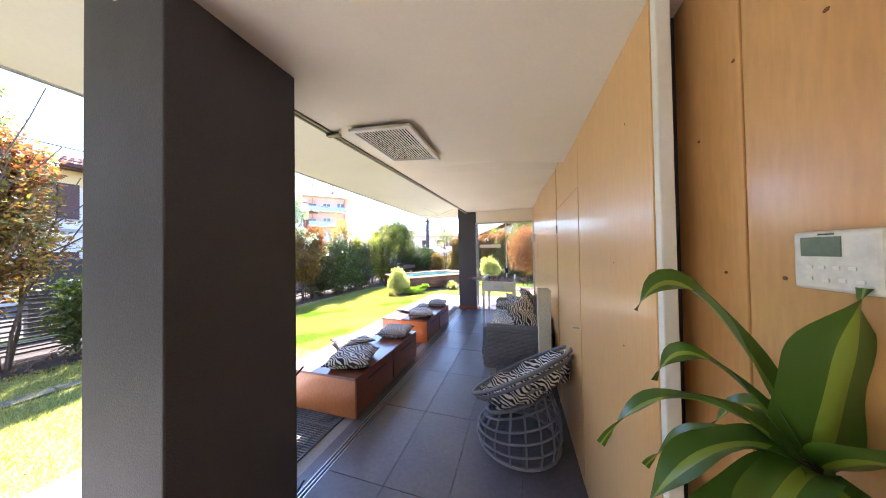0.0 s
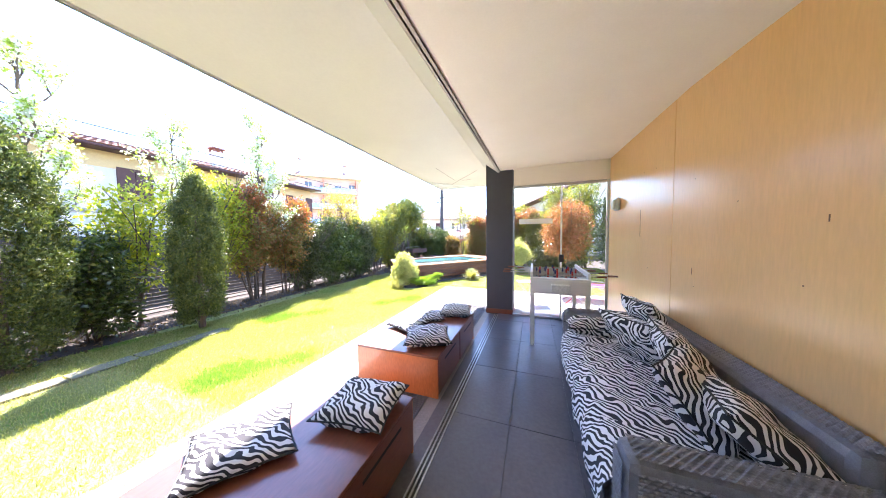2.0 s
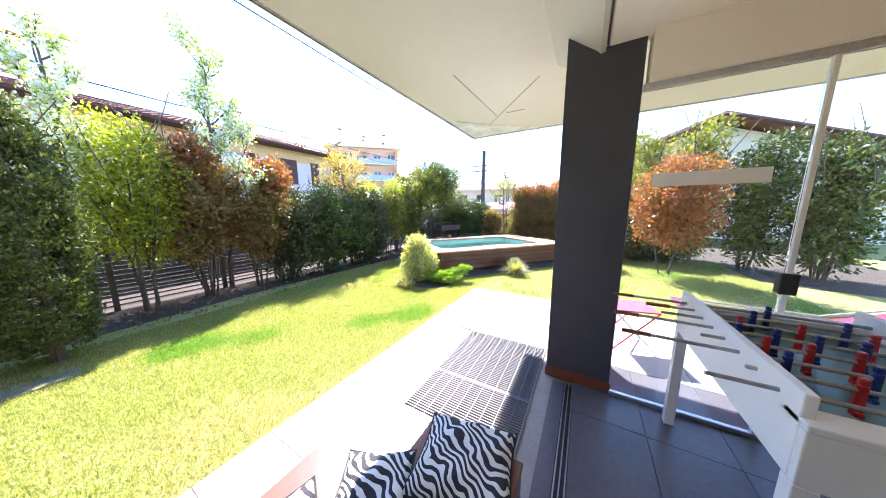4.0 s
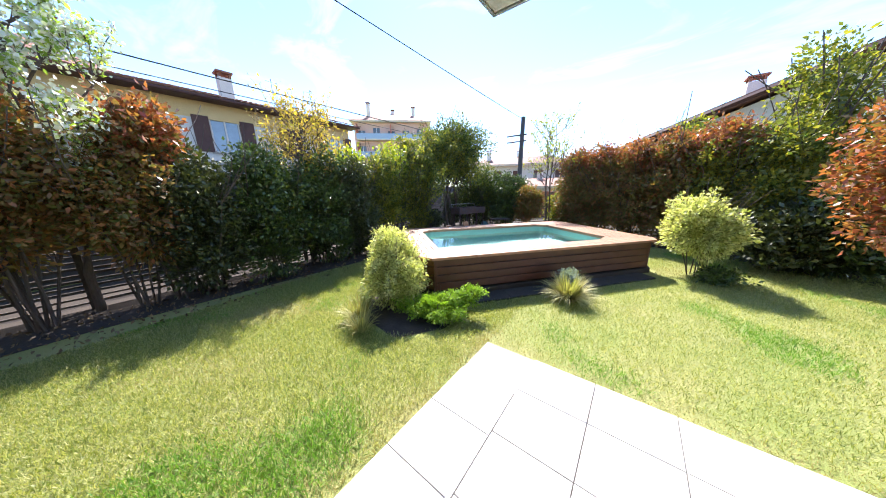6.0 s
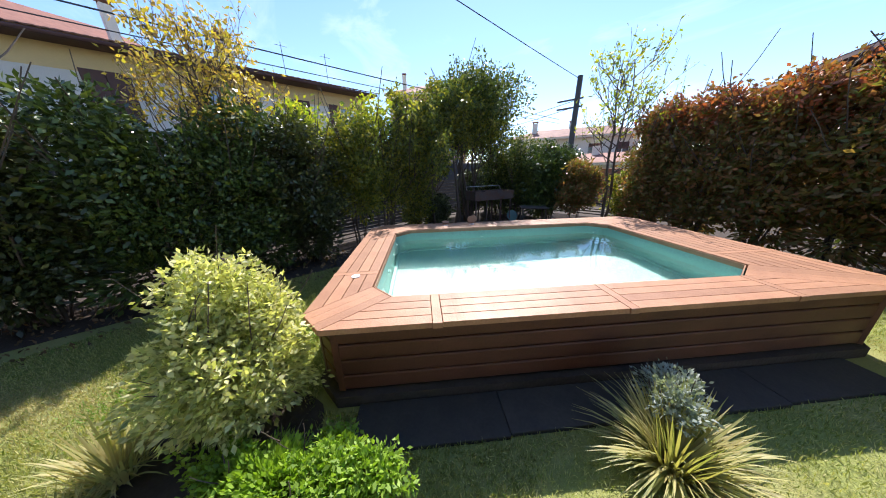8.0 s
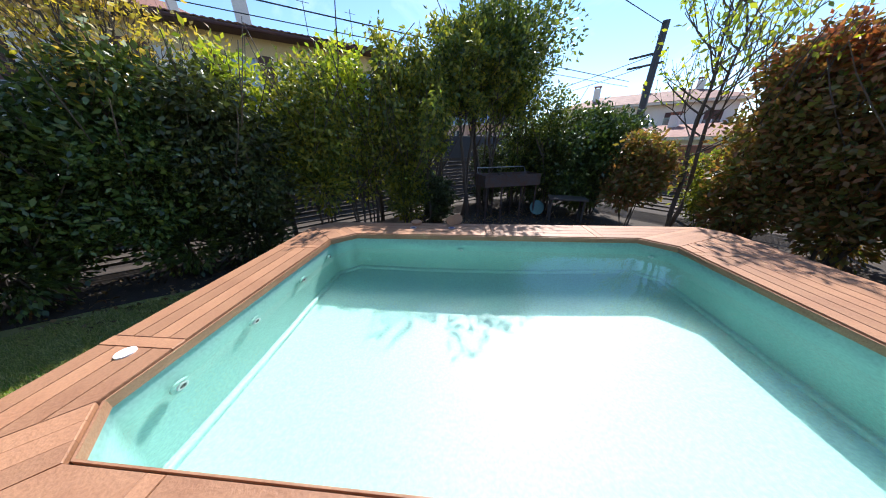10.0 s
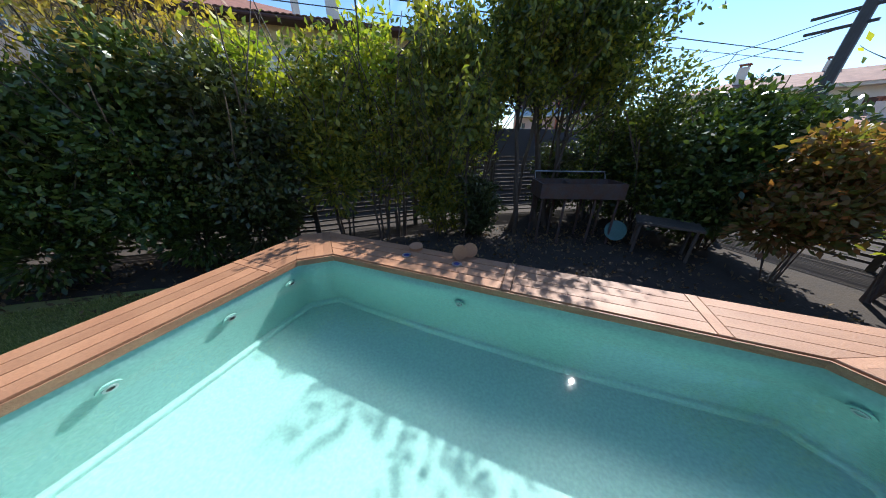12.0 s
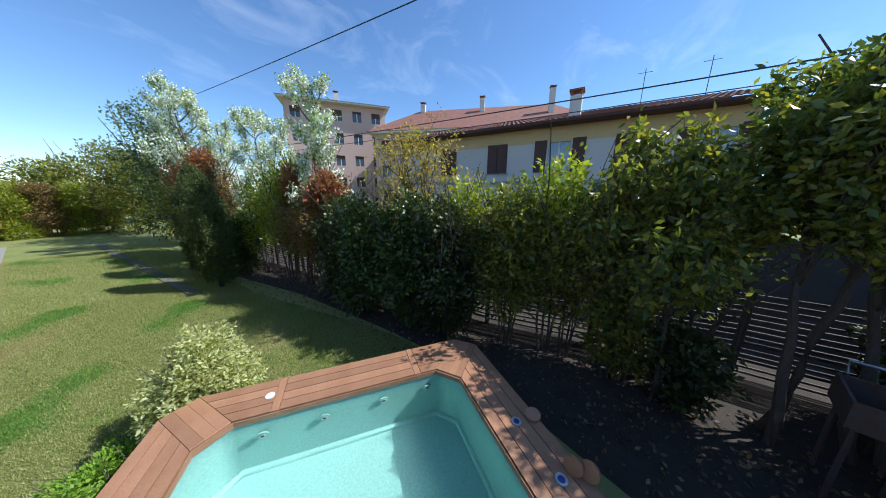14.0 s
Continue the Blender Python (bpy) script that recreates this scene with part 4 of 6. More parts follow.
# right-hand hedge: red-topped photinia wall
k = 0
for x, y, h in ((-1.45, 17.45, 2.55), (-0.75, 17.2, 2.6), (0.0, 16.95, 2.6), (0.75, 16.65, 2.65), (1.45, 16.35, 2.75), (2.15, 16.0, 2.8)):
    shrub("photinia", "dense russet photinia in the far hedge" if x < 1 else "dense olive evergreen in the far hedge", (x, y, 0), h - 0.2, 0.62, L_BROWN if x < 1 else L_OLIVE, 11000, 0.085, 50 + k, group="far hedge", low=0.1, stems=6)
    if x < 1.6:
        shrub("photinia", "red young photinia tops of the far hedge", (x, y + 0.05, 0), h + 0.05, 0.55, L_RED, 3000, 0.085, 60 + k, group="far hedge", low=0.72, flat=0.7, stems=3)
    k += 1
for x, y, h, lf in ((2.7, 16.9, 4.0, L_OLIVE), (3.7, 16.2, 4.0, L_OLIVE), (4.5, 15.2, 3.2, L_LAUREL), (5.4, 14.6, 3.0, L_LAUREL), (1.2, 17.3, 3.0, L_OLIVE), (2.9, 15.3, 1.3, L_LAUREL), (2.2, 15.2, 1.1, L_DARK)):
    shrub("evergreen", "tall dark evergreen shrub at the garden's end", (x, y, 0), h, 0.75, lf, 9000, 0.095, 70 + k, group="garden end shrubs", low=0.12, stems=5)
    k += 1
shrub("photinia_ball", "clipped round photinia with red leaves on a short stem", (2.65, 13.55, 0), 2.6, 0.84, L_RED, 16000, 0.075, 90, low=0.34, flat=1.3, rough=0.18, stems=3, category="tree")

# free-standing plants on the lawn
VB = [(0, 0, 0.30, 0.34, 0.33, 0.27), (0.04, 0.02, 0.54, 0.30, 0.30, 0.25), (-0.03, 0.04, 0.78, 0.21, 0.21, 0.20), (0.17, -0.10, 0.38, 0.24, 0.24, 0.24), (-0.17, 0.12, 0.36, 0.24, 0.23, 0.26), (0.1, 0.16, 0.62, 0.18, 0.18, 0.18)]
shrub("variegated_shrub", "rounded cream-and-green variegated shrub beside the pool", (-2.20, 10.42, 0), 1.0, 0.42, L_VARIEG, 26000, 0.038, 91, blobs=VB, stems=7, rough=0.3)
VB2 = [(0, 0, 0.68, 0.42, 0.42, 0.34), (0.10, 0.08, 1.0, 0.33, 0.33, 0.28), (-0.22, 0.05, 0.76, 0.27, 0.27, 0.28), (0.26, -0.08, 0.70, 0.27, 0.27, 0.26), (0.0, -0.2, 0.58, 0.27, 0.24, 0.2)]
shrub("variegated_shrub", "large rounded variegated shrub at the pool's corner", (1.02, 14.05, 0), 1.35, 0.6, L_VARIEG, 20000, 0.055, 92, blobs=VB2, stems=7, rough=0.3)
JB = [(0.02, 0, 0.13, 0.26, 0.14, 0.09), (0.28, 0.08, 0.21, 0.20, 0.10, 0.06), (-0.16, -0.05, 0.13, 0.20, 0.13, 0.08), (0.42, 0.14, 0.28, 0.13, 0.07, 0.05), (0.1, -0.14, 0.10, 0.22, 0.10, 0.06), (0.2, 0.2, 0.16, 0.16, 0.08, 0.05)]
jun = shrub("juniper", "low spreading bright green juniper in front of the pool", (-1.42, 10.42, 0), 0.4, 0.5, L_JUNIPER, 17000, 0.030, 93, blobs=JB, stems=5, rough=0.5)
jun.matrix_world = pose(-1.56, 10.47, 0, 0, 0, 25) @ Matrix.Scale(1.0, 4)


def grass_tuft(name, label, at, blades, length, leaf, seed, width=0.012, arch=0.8):
    rng = random.Random(seed)
    ob = thing(name, label, "ornamental grass", at=at)
    bm = bmesh.new()
    for k in range(blades):
        a = rng.uniform(0, 6.283)
        ln = length * rng.uniform(0.6, 1.1)
        r0 = rng.uniform(0, 0.09)
        out = rng.uniform(0.25, 1.0) * arch
        prev = None
        for i in range(5):
            t = i / 4
            r = r0 + ln * out * t
            z = ln * (t * (1.15 - 0.5 * out) - 0.55 * out * t * t) + 0.0
            w = width * (1 - t ** 2 * 0.95)
            c = Vector((math.cos(a) * r, math.sin(a) * r, max(0.004, z)))
            s = Vector((-math.sin(a), math.cos(a), 0)) * w / 2
            cur = (bm.verts.new(c - s), bm.verts.new(c + s))
            if prev:
                bm.faces.new((prev[0], prev[1], cur[1], cur[0]))
            prev = cur
    part("foliage", bm, leaf, ob)
    return ob


grass_tuft("sedge_tuft", "arching tuft of cream-striped sedge before the pool", (-0.42, 11.88, 0), 640, 0.44, L_TUFT, 3, arch=1.0)
grass_tuft("sedge_tuft", "small dry sedge tuft below the variegated shrub", (-2.22, 9.92, 0), 200, 0.34, L_TUFT, 4)
grass_tuft("sedge_tuft", "small dry sedge tuft below the variegated shrub", (-2.0, 9.78, 0), 130, 0.26, L_TUFT, 5)
LB = [(0, 0, 0.30, 0.20, 0.16, 0.14), (0.14, 0.04, 0.34, 0.15, 0.13, 0.11), (-0.12, 0.05, 0.30, 0.14, 0.12, 0.12)]
shrub("lavender", "silver-grey lavender cushion behind the sedge", (-0.50, 12.10, 0), 0.32, 0.18, L_LAVENDER, 2400, 0.030, 95, blobs=[tuple(c * 0.72 for c in b) for b in LB], stems=9, rough=0.4)
shrub("groundcover", "low dark leafy plant below the large shrub", (1.25, 13.75, 0), 0.22, 0.3, L_LAUREL, 1200, 0.06, 96, stems=3, low=0.1)

# trees
open_tree("pear_tree", "slender young pear tree in white blossom", (-5.25, 4.98, 0), 4.75, L_PEAR, 101, 0.17, 0.045, 46, 0.06, 0.13, leaf2=L_BLOSSOM)
open_tree("pear_tree", "slender young pear tree in white blossom", (-5.2, 6.5, 0), 4.2, L_PEAR, 102, 0.15, 0.04, 30, 0.06, 0.12, leaf2=L_BLOSSOM)
open_tree("pear_tree", "slender upright pear tree in leaf and white blossom", (-5.05, 8.1, 0), 4.75, L_PEAR, 103, 0.17, 0.045, 46, 0.065, 0.14, first=0.22, leaf2=L_BLOSSOM)
open_tree("pear_tree", "slender young pear tree in white blossom", (-5.1, 3.0, 0), 4.6, L_PEAR, 104, 0.18, 0.045, 54, 0.06, 0.14, leaf2=L_BLOSSOM)
open_tree("pear_tree", "broad young pear tree in white blossom", (-4.9, 0.6, 0), 6.0, L_PEAR, 105, 0.22, 0.06, 60, 0.075, 0.18, leaf2=L_BLOSSOM)
open_tree("evergreen_oak", "multi-stemmed evergreen tree with open crown beyond the pool", (-4.80, 14.85, 0), 3.15, L_OLIVE, 106, 0.24, 0.042, 34, 0.072, 0.15, depth=3, first=0.50, trunks=2, ratio=0.66)
open_tree("evergreen_oak", "multi-stemmed evergreen tree with open crown beyond the pool", (-4.95, 15.55, 0), 3.2, L_OLIVE, 112, 0.27, 0.042, 40, 0.075, 0.16, depth=3, first=0.46, trunks=2, ratio=0.66)
open_tree("young_oak", "thin young evergreen with few leaves by the fence", (-4.75, 14.10, 0), 2.35, L_OLIVE, 113, 0.24, 0.028, 14, 0.070, 0.14, depth=3, first=0.45, ratio=0.66)
EB = [(0.0, 0.0, 2.75, 0.80, 0.80, 0.62), (0.55, -0.45, 2.85, 0.60, 0.60, 0.52), (-0.60, 0.30, 2.90, 0.60, 0.60, 0.55), (0.20, 0.65, 2.75, 0.58, 0.58, 0.55), (-0.30, -0.70, 2.60, 0.52, 0.50, 0.50),
      (0.10, -0.15, 3.25, 0.52, 0.52, 0.38), (0.75, 0.30, 2.45, 0.42, 0.42, 0.42), (-0.75, -0.35, 2.20, 0.42, 0.42, 0.40), (0.55, 0.75, 2.15, 0.40, 0.40, 0.38)]
shrub("evergreen_tree", "dense dark evergreen tree with a rounded crown beyond the pool", (-5.1, 15.65, 0), 3.3, 0.8, L_EVERGREEN, 26000, 0.074, 108, blobs=EB, stems=6, category="tree", rough=0.42)
open_tree("sapling", "thin tree with sparse yellow autumn leaves", (-2.25, 17.3, 0), 3.75, L_YELLOW, 109, 0.27, 0.035, 3, 0.085, 0.12, first=0.35, trunks=2)
open_tree("sapling", "thin tree with sparse yellowed leaves above the hedge", (-5.1, 10.75, 0), 3.2, L_AUTUMN, 110, 0.27, 0.022, 5, 0.062, 0.13, first=0.42, trunks=4)
open_tree("sapling", "thin shrubby tree with drooping dry leaves", (-5.1, 13.9, 0), 2.75, L_OLIVE, 111, 0.30, 0.03, 16, 0.085, 0.12, first=0.3, trunks=3, droop=0.9)
# far end of the lawn behind the start
for x, h, sd in ((-3.6, 2.25, 118), (-2.8, 2.3, 119), (-2.0, 2.3, 120), (-1.2, 2.3, 121), (-0.4, 2.3, 122), (0.5, 2.3, 123)):
    HB = [(0.15 * math.sin(q * 2.1), 0.1 * math.cos(q * 1.7), h * (0.10 + 0.17 * q), 0.58, 0.45, 0.30) for q in range(6)]
    shrub("clipped_hedge", "clipped copper and green hedge across the lawn's end", (x, -8.6, 0), h, 0.85, L_YELLOW if sd % 2 else L_BROWN, 9000, 0.09, sd, blobs=HB, rough=0.12, group="end hedge")
for x, y, h, sd in ((-3.0, -14.5, 4.2, 130), (0.8, -15.0, 3.6, 131), (-6.5, -13.0, 5.2, 132), (3.5, -13.0, 4.6, 133)):
    shrub("garden_tree", "broad dark garden tree behind the end hedge", (x, y, 0), h, 2.3, L_OLIVE, 9000, 0.17, sd, low=0.15, category="tree", group="trees beyond the end hedge")
shrub("evergreen", "large round evergreen at the lawn's far corner", (-4.4, -6.4, 0), 4.3, 1.5, L_OLIVE, 14000, 0.11, 124, low=0.12, category="tree")
shrub("evergreen", "tall dark evergreen in the boundary row", (-4.9, -2.6, 0), 5.6, 1.4, L_LAUREL, 14000, 0.11, 125, low=0.1, category="tree")
shrub("evergreen", "tall dark evergreen in the boundary row", (-5.0, -0.6, 0), 3.0, 0.9, L_OLIVE, 9000, 0.1, 126, low=0.1)

# lawn blades, thickest where the path runs
def lawn(name, label, x0, x1, y0, y1, count, size, seed):
    rng = np.random.default_rng(seed)
    P = np.stack([rng.uniform(x0, x1, count), rng.uniform(y0, y1, count), np.full(count, -0.018)], axis=1)
    keep = ~((P[:, 0] > -0.84) & (P[:, 1] < 10.41)) & ~((P[:, 0] > 0.8) & (P[:, 1] < 10.41))
    c, s = math.cos(radians(POOL_TURN)), math.sin(radians(POOL_TURN))
    a = (P[:, 0] - POOL_AT[0]) * c + (P[:, 1] - POOL_AT[1]) * s
    b = -(P[:, 0] - POOL_AT[0]) * s + (P[:, 1] - POOL_AT[1]) * c
    keep &= ~((a > -0.03) & (a < 4.08) & (b > -0.02) & (b < 2.6)) & ~((a > 0.3) & (a < 3.9) & (b > -0.27) & (b < 0.1))
    keep &= ((P[:, 0] + 1.95) / 0.64) ** 2 + ((P[:, 1] - 10.30) / 0.44) ** 2 + rng.normal(0, 0.15, count) > 1
    keep &= P[:, 0] > -4.05 - 0.35 * np.sin(P[:, 1] * 0.7) * 0.5
    keep &= ~((b > 2.2) & (a > -0.6))
    P = P[keep]
    patch = np.sin(P[:, 0] * 2.3 + 1.7) * np.sin(P[:, 1] * 1.9 + 0.6) + 0.55 * np.sin(P[:, 0] * 5.1 + 0.5) * np.sin(P[:, 1] * 4.3 + 1.0) + rng.normal(0, 0.18, len(P)) > 0.84
    rim = np.minimum(np.where(P[:, 1] < 10.6, np.abs(P[:, 0] + 0.84), 9), np.where(P[:, 0] > -0.95, np.abs(P[:, 1] - 10.41), 9))
    bare = np.sin(P[:, 0] * 1.7 + 0.4) * np.sin(P[:, 1] * 1.3 + 2.2) + 0.5 * np.sin(P[:, 0] * 4.3 - P[:, 1] * 3.7) + rng.normal(0, 0.35, len(P)) > 1.0
    dry = (rim < np.abs(rng.normal(0, 0.13, len(P)))) | (bare & ~patch)
    patch &= ~dry
    for sel, lf, lb, h in ((~patch & ~dry, L_GRASS, label, size), (patch, L_GRASS_LUSH, "lush darker green patches in the mown lawn", size * 1.3), (dry, L_DRY, "dry straw-coloured grass along the terrace", size * 0.8)):
        Q = P[sel]
        ob = new(name, leaf_mesh(name, Q, np.tile(np.array([0.0, 0.0, 2.0]), (len(Q), 1)), h, h * 0.13, seed))
        ob.data.materials.append(lf)
        tagged(ob, lb, "grass", "", "stuff")


lawn("lawn_grass", "short mown grass blades with dry yellow ones", -4.2, -0.83, 5.0, 12.6, 420000, 0.033, 5)
lawn("lawn_grass", "short mown grass blades with dry yellow ones", -4.2, -0.83, -2.0, 5.0, 140000, 0.035, 6)
lawn("lawn_grass", "short mown grass blades with dry yellow ones", -0.83, 4.2, 10.4, 16.0, 190000, 0.032, 7)

# fallen leaves on the bed and behind the pool
rng9 = np.random.default_rng(9)
P = np.stack([rng9.uniform(-5.0, -3.9, 2600), rng9.uniform(2.0, 16.5, 2600), np.full(2600, -0.008)], axis=1)
P2 = np.stack([rng9.uniform(-4.6, -1.4, 1500), rng9.uniform(13.4, 16.8, 1500), np.full(1500, -0.008)], axis=1)
keep = (P2[:, 1] > 13.3 + (P2[:, 0] + 4.0) * 0.85)
P = np.concatenate([P, P2[keep]])
ob = new("leaf_litter", leaf_mesh("leaf_litter", P, np.tile(np.array([0.0, 0.0, 0.25]), (len(P), 1)), 0.05, 0.03, 9))
ob.data.materials.append(LITTER)
tagged(ob, "dry fallen leaves scattered on the dark soil", "leaf litter", "", "stuff")

# ---- fence, kerb ----
def fence_run(p0, p1, height, seed):
    rng = random.Random(seed)
    d = Vector((p1[0] - p0[0], p1[1] - p0[1], 0))
    ln, ang = d.length, math.degrees(math.atan2(d.y, d.x))
    ob = thing("slat_fence", "low weathered fence of thin horizontal slats behind the hedge", "fence", "boundary fence", at=(p0[0], p0[1], 0), rz=ang)
    n = int(ln / 1.6) + 1
    for k in range(n + 1):
        part("post", box(ln * k / n - 0.03, -0.03, -0.05, ln * k / n + 0.03, 0.03, height + 0.04, 0.004), FENCE_WOOD, ob)
    rows = int(height / 0.075)
    for r in range(rows):
        z = 0.05 + r * 0.075
        part("slat", box(0, 0.031, z, ln, 0.049, z + rng.uniform(0.022, 0.036)), FENCE_WOOD, ob, m=pose(0, 0, rng.uniform(-0.006, 0.006), 0, rng.uniform(-0.12, 0.12), 0))
    return ob


FEN = [(-5.15, -1.0), (-5.2, 4.0), (-5.25, 8.0), (-5.35, 12.0), (-5.75, 15.0), (-5.6, 18.2), (-1.0, 18.4)]
for i in range(len(FEN) - 1):
    fence_run(FEN[i], FEN[i + 1], 1.08, i)
setting(part("street_wall", box(-7.3, 4.0, -0.05, -7.1, 21.0, 1.55, 0.01), mat("dark_grey_wall", (0.09, 0.09, 0.095), 0.8, second=(0.06, 0.06, 0.065), scale=1.5, bump=0.2)), "dark grey wall along the street", "wall")
setting(part("street", box(-13.5, -40, -0.06, -7.35, 60, -0.012), mat("asphalt", (0.055, 0.055, 0.058), 0.9, scale=2, bump=0.4)), "asphalt street behind the garden", "road")
kerb = thing("stone_kerb", "row of mossy flat stones edging the lawn", "kerb", at=(0, 0, 0), kind="structure")
for k in range(20):
    y = -3.8 + k * 0.5
    x = -2.75 - 0.40 * (k / 20)
    part("kerb_stone", box(-0.11, 0.008, -0.03, 0.11, 0.492, 0.004, 0.006), MOSSY, kerb, m=pose(x, y, 0, 0, 0, 2.3))

# ---- houses ----
def window(parent, y, z, w, h, x, shut, seed=0, glass=None):
    """A window in a wall that faces +x."""
    win = part("window", box(x - 0.10, y - w / 2, z, x - 0.07, y + w / 2, z + h), glass or WINDOW_DARK, parent)
    for a, b, c, d in ((y - w / 2, y - w / 2 + 0.06, z, z + h), (y + w / 2 - 0.06, y + w / 2, z, z + h), (y - 0.03, y + 0.03, z, z + h), (y - w / 2, y + w / 2, z + h - 0.06, z + h), (y - w / 2, y + w / 2, z, z + 0.06)):
        part("window_frame", box(x - 0.068, a, c, x - 0.03, b, d), WHITE_WALL if glass else SHUTTER, win)
    part("sill", box(x - 0.06, y - w / 2 - 0.08, z - 0.06, x + 0.06, y + w / 2 + 0.08, z), CONCRETE, win)
    if shut == "closed":
        for s in (0, 1):
            part("shutter", box(x - 0.02, y - w / 2 + s * w / 2 + 0.01, z, x + 0.03, y + s * w / 2 - 0.01, z + h, 0.004), SHUTTER, win)
    if shut == "open":
        for s in (-1, 1):
            part("shutter", box(x, y + s * w * 0.76 - w / 4, z, x + 0.05, y + s * w * 0.76 + w / 4, z + h, 0.004), SHUTTER, win)
    return win


def tile_roof(parent, x0, x1, y0, y1, z0, z1, wave=0.21):
    """A pitched sheet of rounded roof tiles: low edge at x0, high edge at x1."""
    bm = bmesh.new()
    nx = 7
    ny = int((y1 - y0) / wave) * 4
    grid = []
    for i in range(nx + 1):
        f = i / nx
        for lip in (0, 1):
            row = []
            for j in range(ny + 1):
                y = y0 + (y1 - y0) * j / ny
                z = z0 + (z1 - z0) * f + 0.035 * abs(math.sin(math.pi * (y - y0) / wave)) + (0.03 if lip else 0.0)
                row.append(bm.verts.new((x0 + (x1 - x0) * f + (0.001 if lip else 0), y, z)))
            grid.append(row)
    for r0, r1 in zip(grid, grid[1:]):
        for j in range(ny):
            bm.faces.new((r0[j], r0[j + 1], r1[j + 1], r1[j]))
    return part("roof", bm, ROOF, parent, "terracotta tile roof")


def chimney(parent, x, y, z0, z1, w=0.45):
    ch = part("chimney", box(x - w / 2, y - w / 2, z0, x + w / 2, y + w / 2, z1, 0.01), WHITE_WALL, parent, "rendered chimney")
    part("cap", box(x - w / 2 - 0.06, y - w / 2 - 0.06, z1 + 0.16, x + w / 2 + 0.06, y + w / 2 + 0.06, z1 + 0.24, 0.01), ROOF, ch)
    for a in (-1, 1):
        for b in (-1, 1):
            part("cap_leg", box(x + a * w * 0.4 - 0.04, y + b * w * 0.4 - 0.04, z1, x + a * w * 0.4 + 0.04, y + b * w * 0.4 + 0.04, z1 + 0.16), ROOF, ch)


house = thing("yellow_house", "long two-storey house, cream and yellow render, tiled roof, brown shutters", "house", at=(-14.0, 0, 0))
WINS = [(y, z) for y in (6.2, 8.97, 11.74, 14.25, 16.6) for z in (3.05, 0.45)]
SHUT = {(11.74, 3.05): "open", (16.6, 3.05): "open"}
wall_openings("wall", -0.30, 0.30, 3.2, 17.5, -0.05, 4.30, [(y - 0.5, y + 0.5, z, z + 1.35) for y, z in WINS], WHITE_WALL, house)
part("upper_wall", box(-0.30, 3.2, 4.30, 0.004, 17.5, 5.0), YELLOW_WALL, house, "yellow render below the eaves")
part("gable_wall", box(-8, 3.2, -0.05, -0.30, 3.45, 5.0), YELLOW_WALL, house)
part("gable_wall", box(-8, 17.25, -0.05, -0.30, 17.5, 5.0), YELLOW_WALL, house)
part("string_course", box(-0.001, 3.2, 2.55, 0.05, 17.5, 2.68, 0.01), CONCRETE, house)
for y, z in WINS:
    window(house, y, z, 1.0, 1.35, 0, SHUT.get((y, z), "closed"), glass=WINDOW_SKY if y in (11.74, 16.6) else None)
part("eave", box(-0.2, 2.9, 4.92, 0.70, 17.8, 5.0, 0.01), SHUTTER, house, "dark brown eave boards")
part("gutter", tube([(0.74, 2.9, 4.95), (0.74, 17.8, 4.95)], 0.06, 8), SHUTTER, house)
tile_roof(house, 0.78, -4.0, 2.8, 17.9, 5.0, 6.35)
tile_roof(house, -8.6, -4.0, 2.8, 17.9, 5.0, 6.35)
chimney(house, -0.6, 12.15, 5.25, 6.15)
for y in (14.5, 16.5):
    part("antenna", tube([(-2.0, y, 5.7), (-2.0, y, 7.2)], 0.013, 5), DARK_METAL, house)
    part("antenna_arm", tube([(-2.0, y - 0.25, 7.05), (-2.0, y + 0.25, 7.05)], 0.010, 5), DARK_METAL, house)


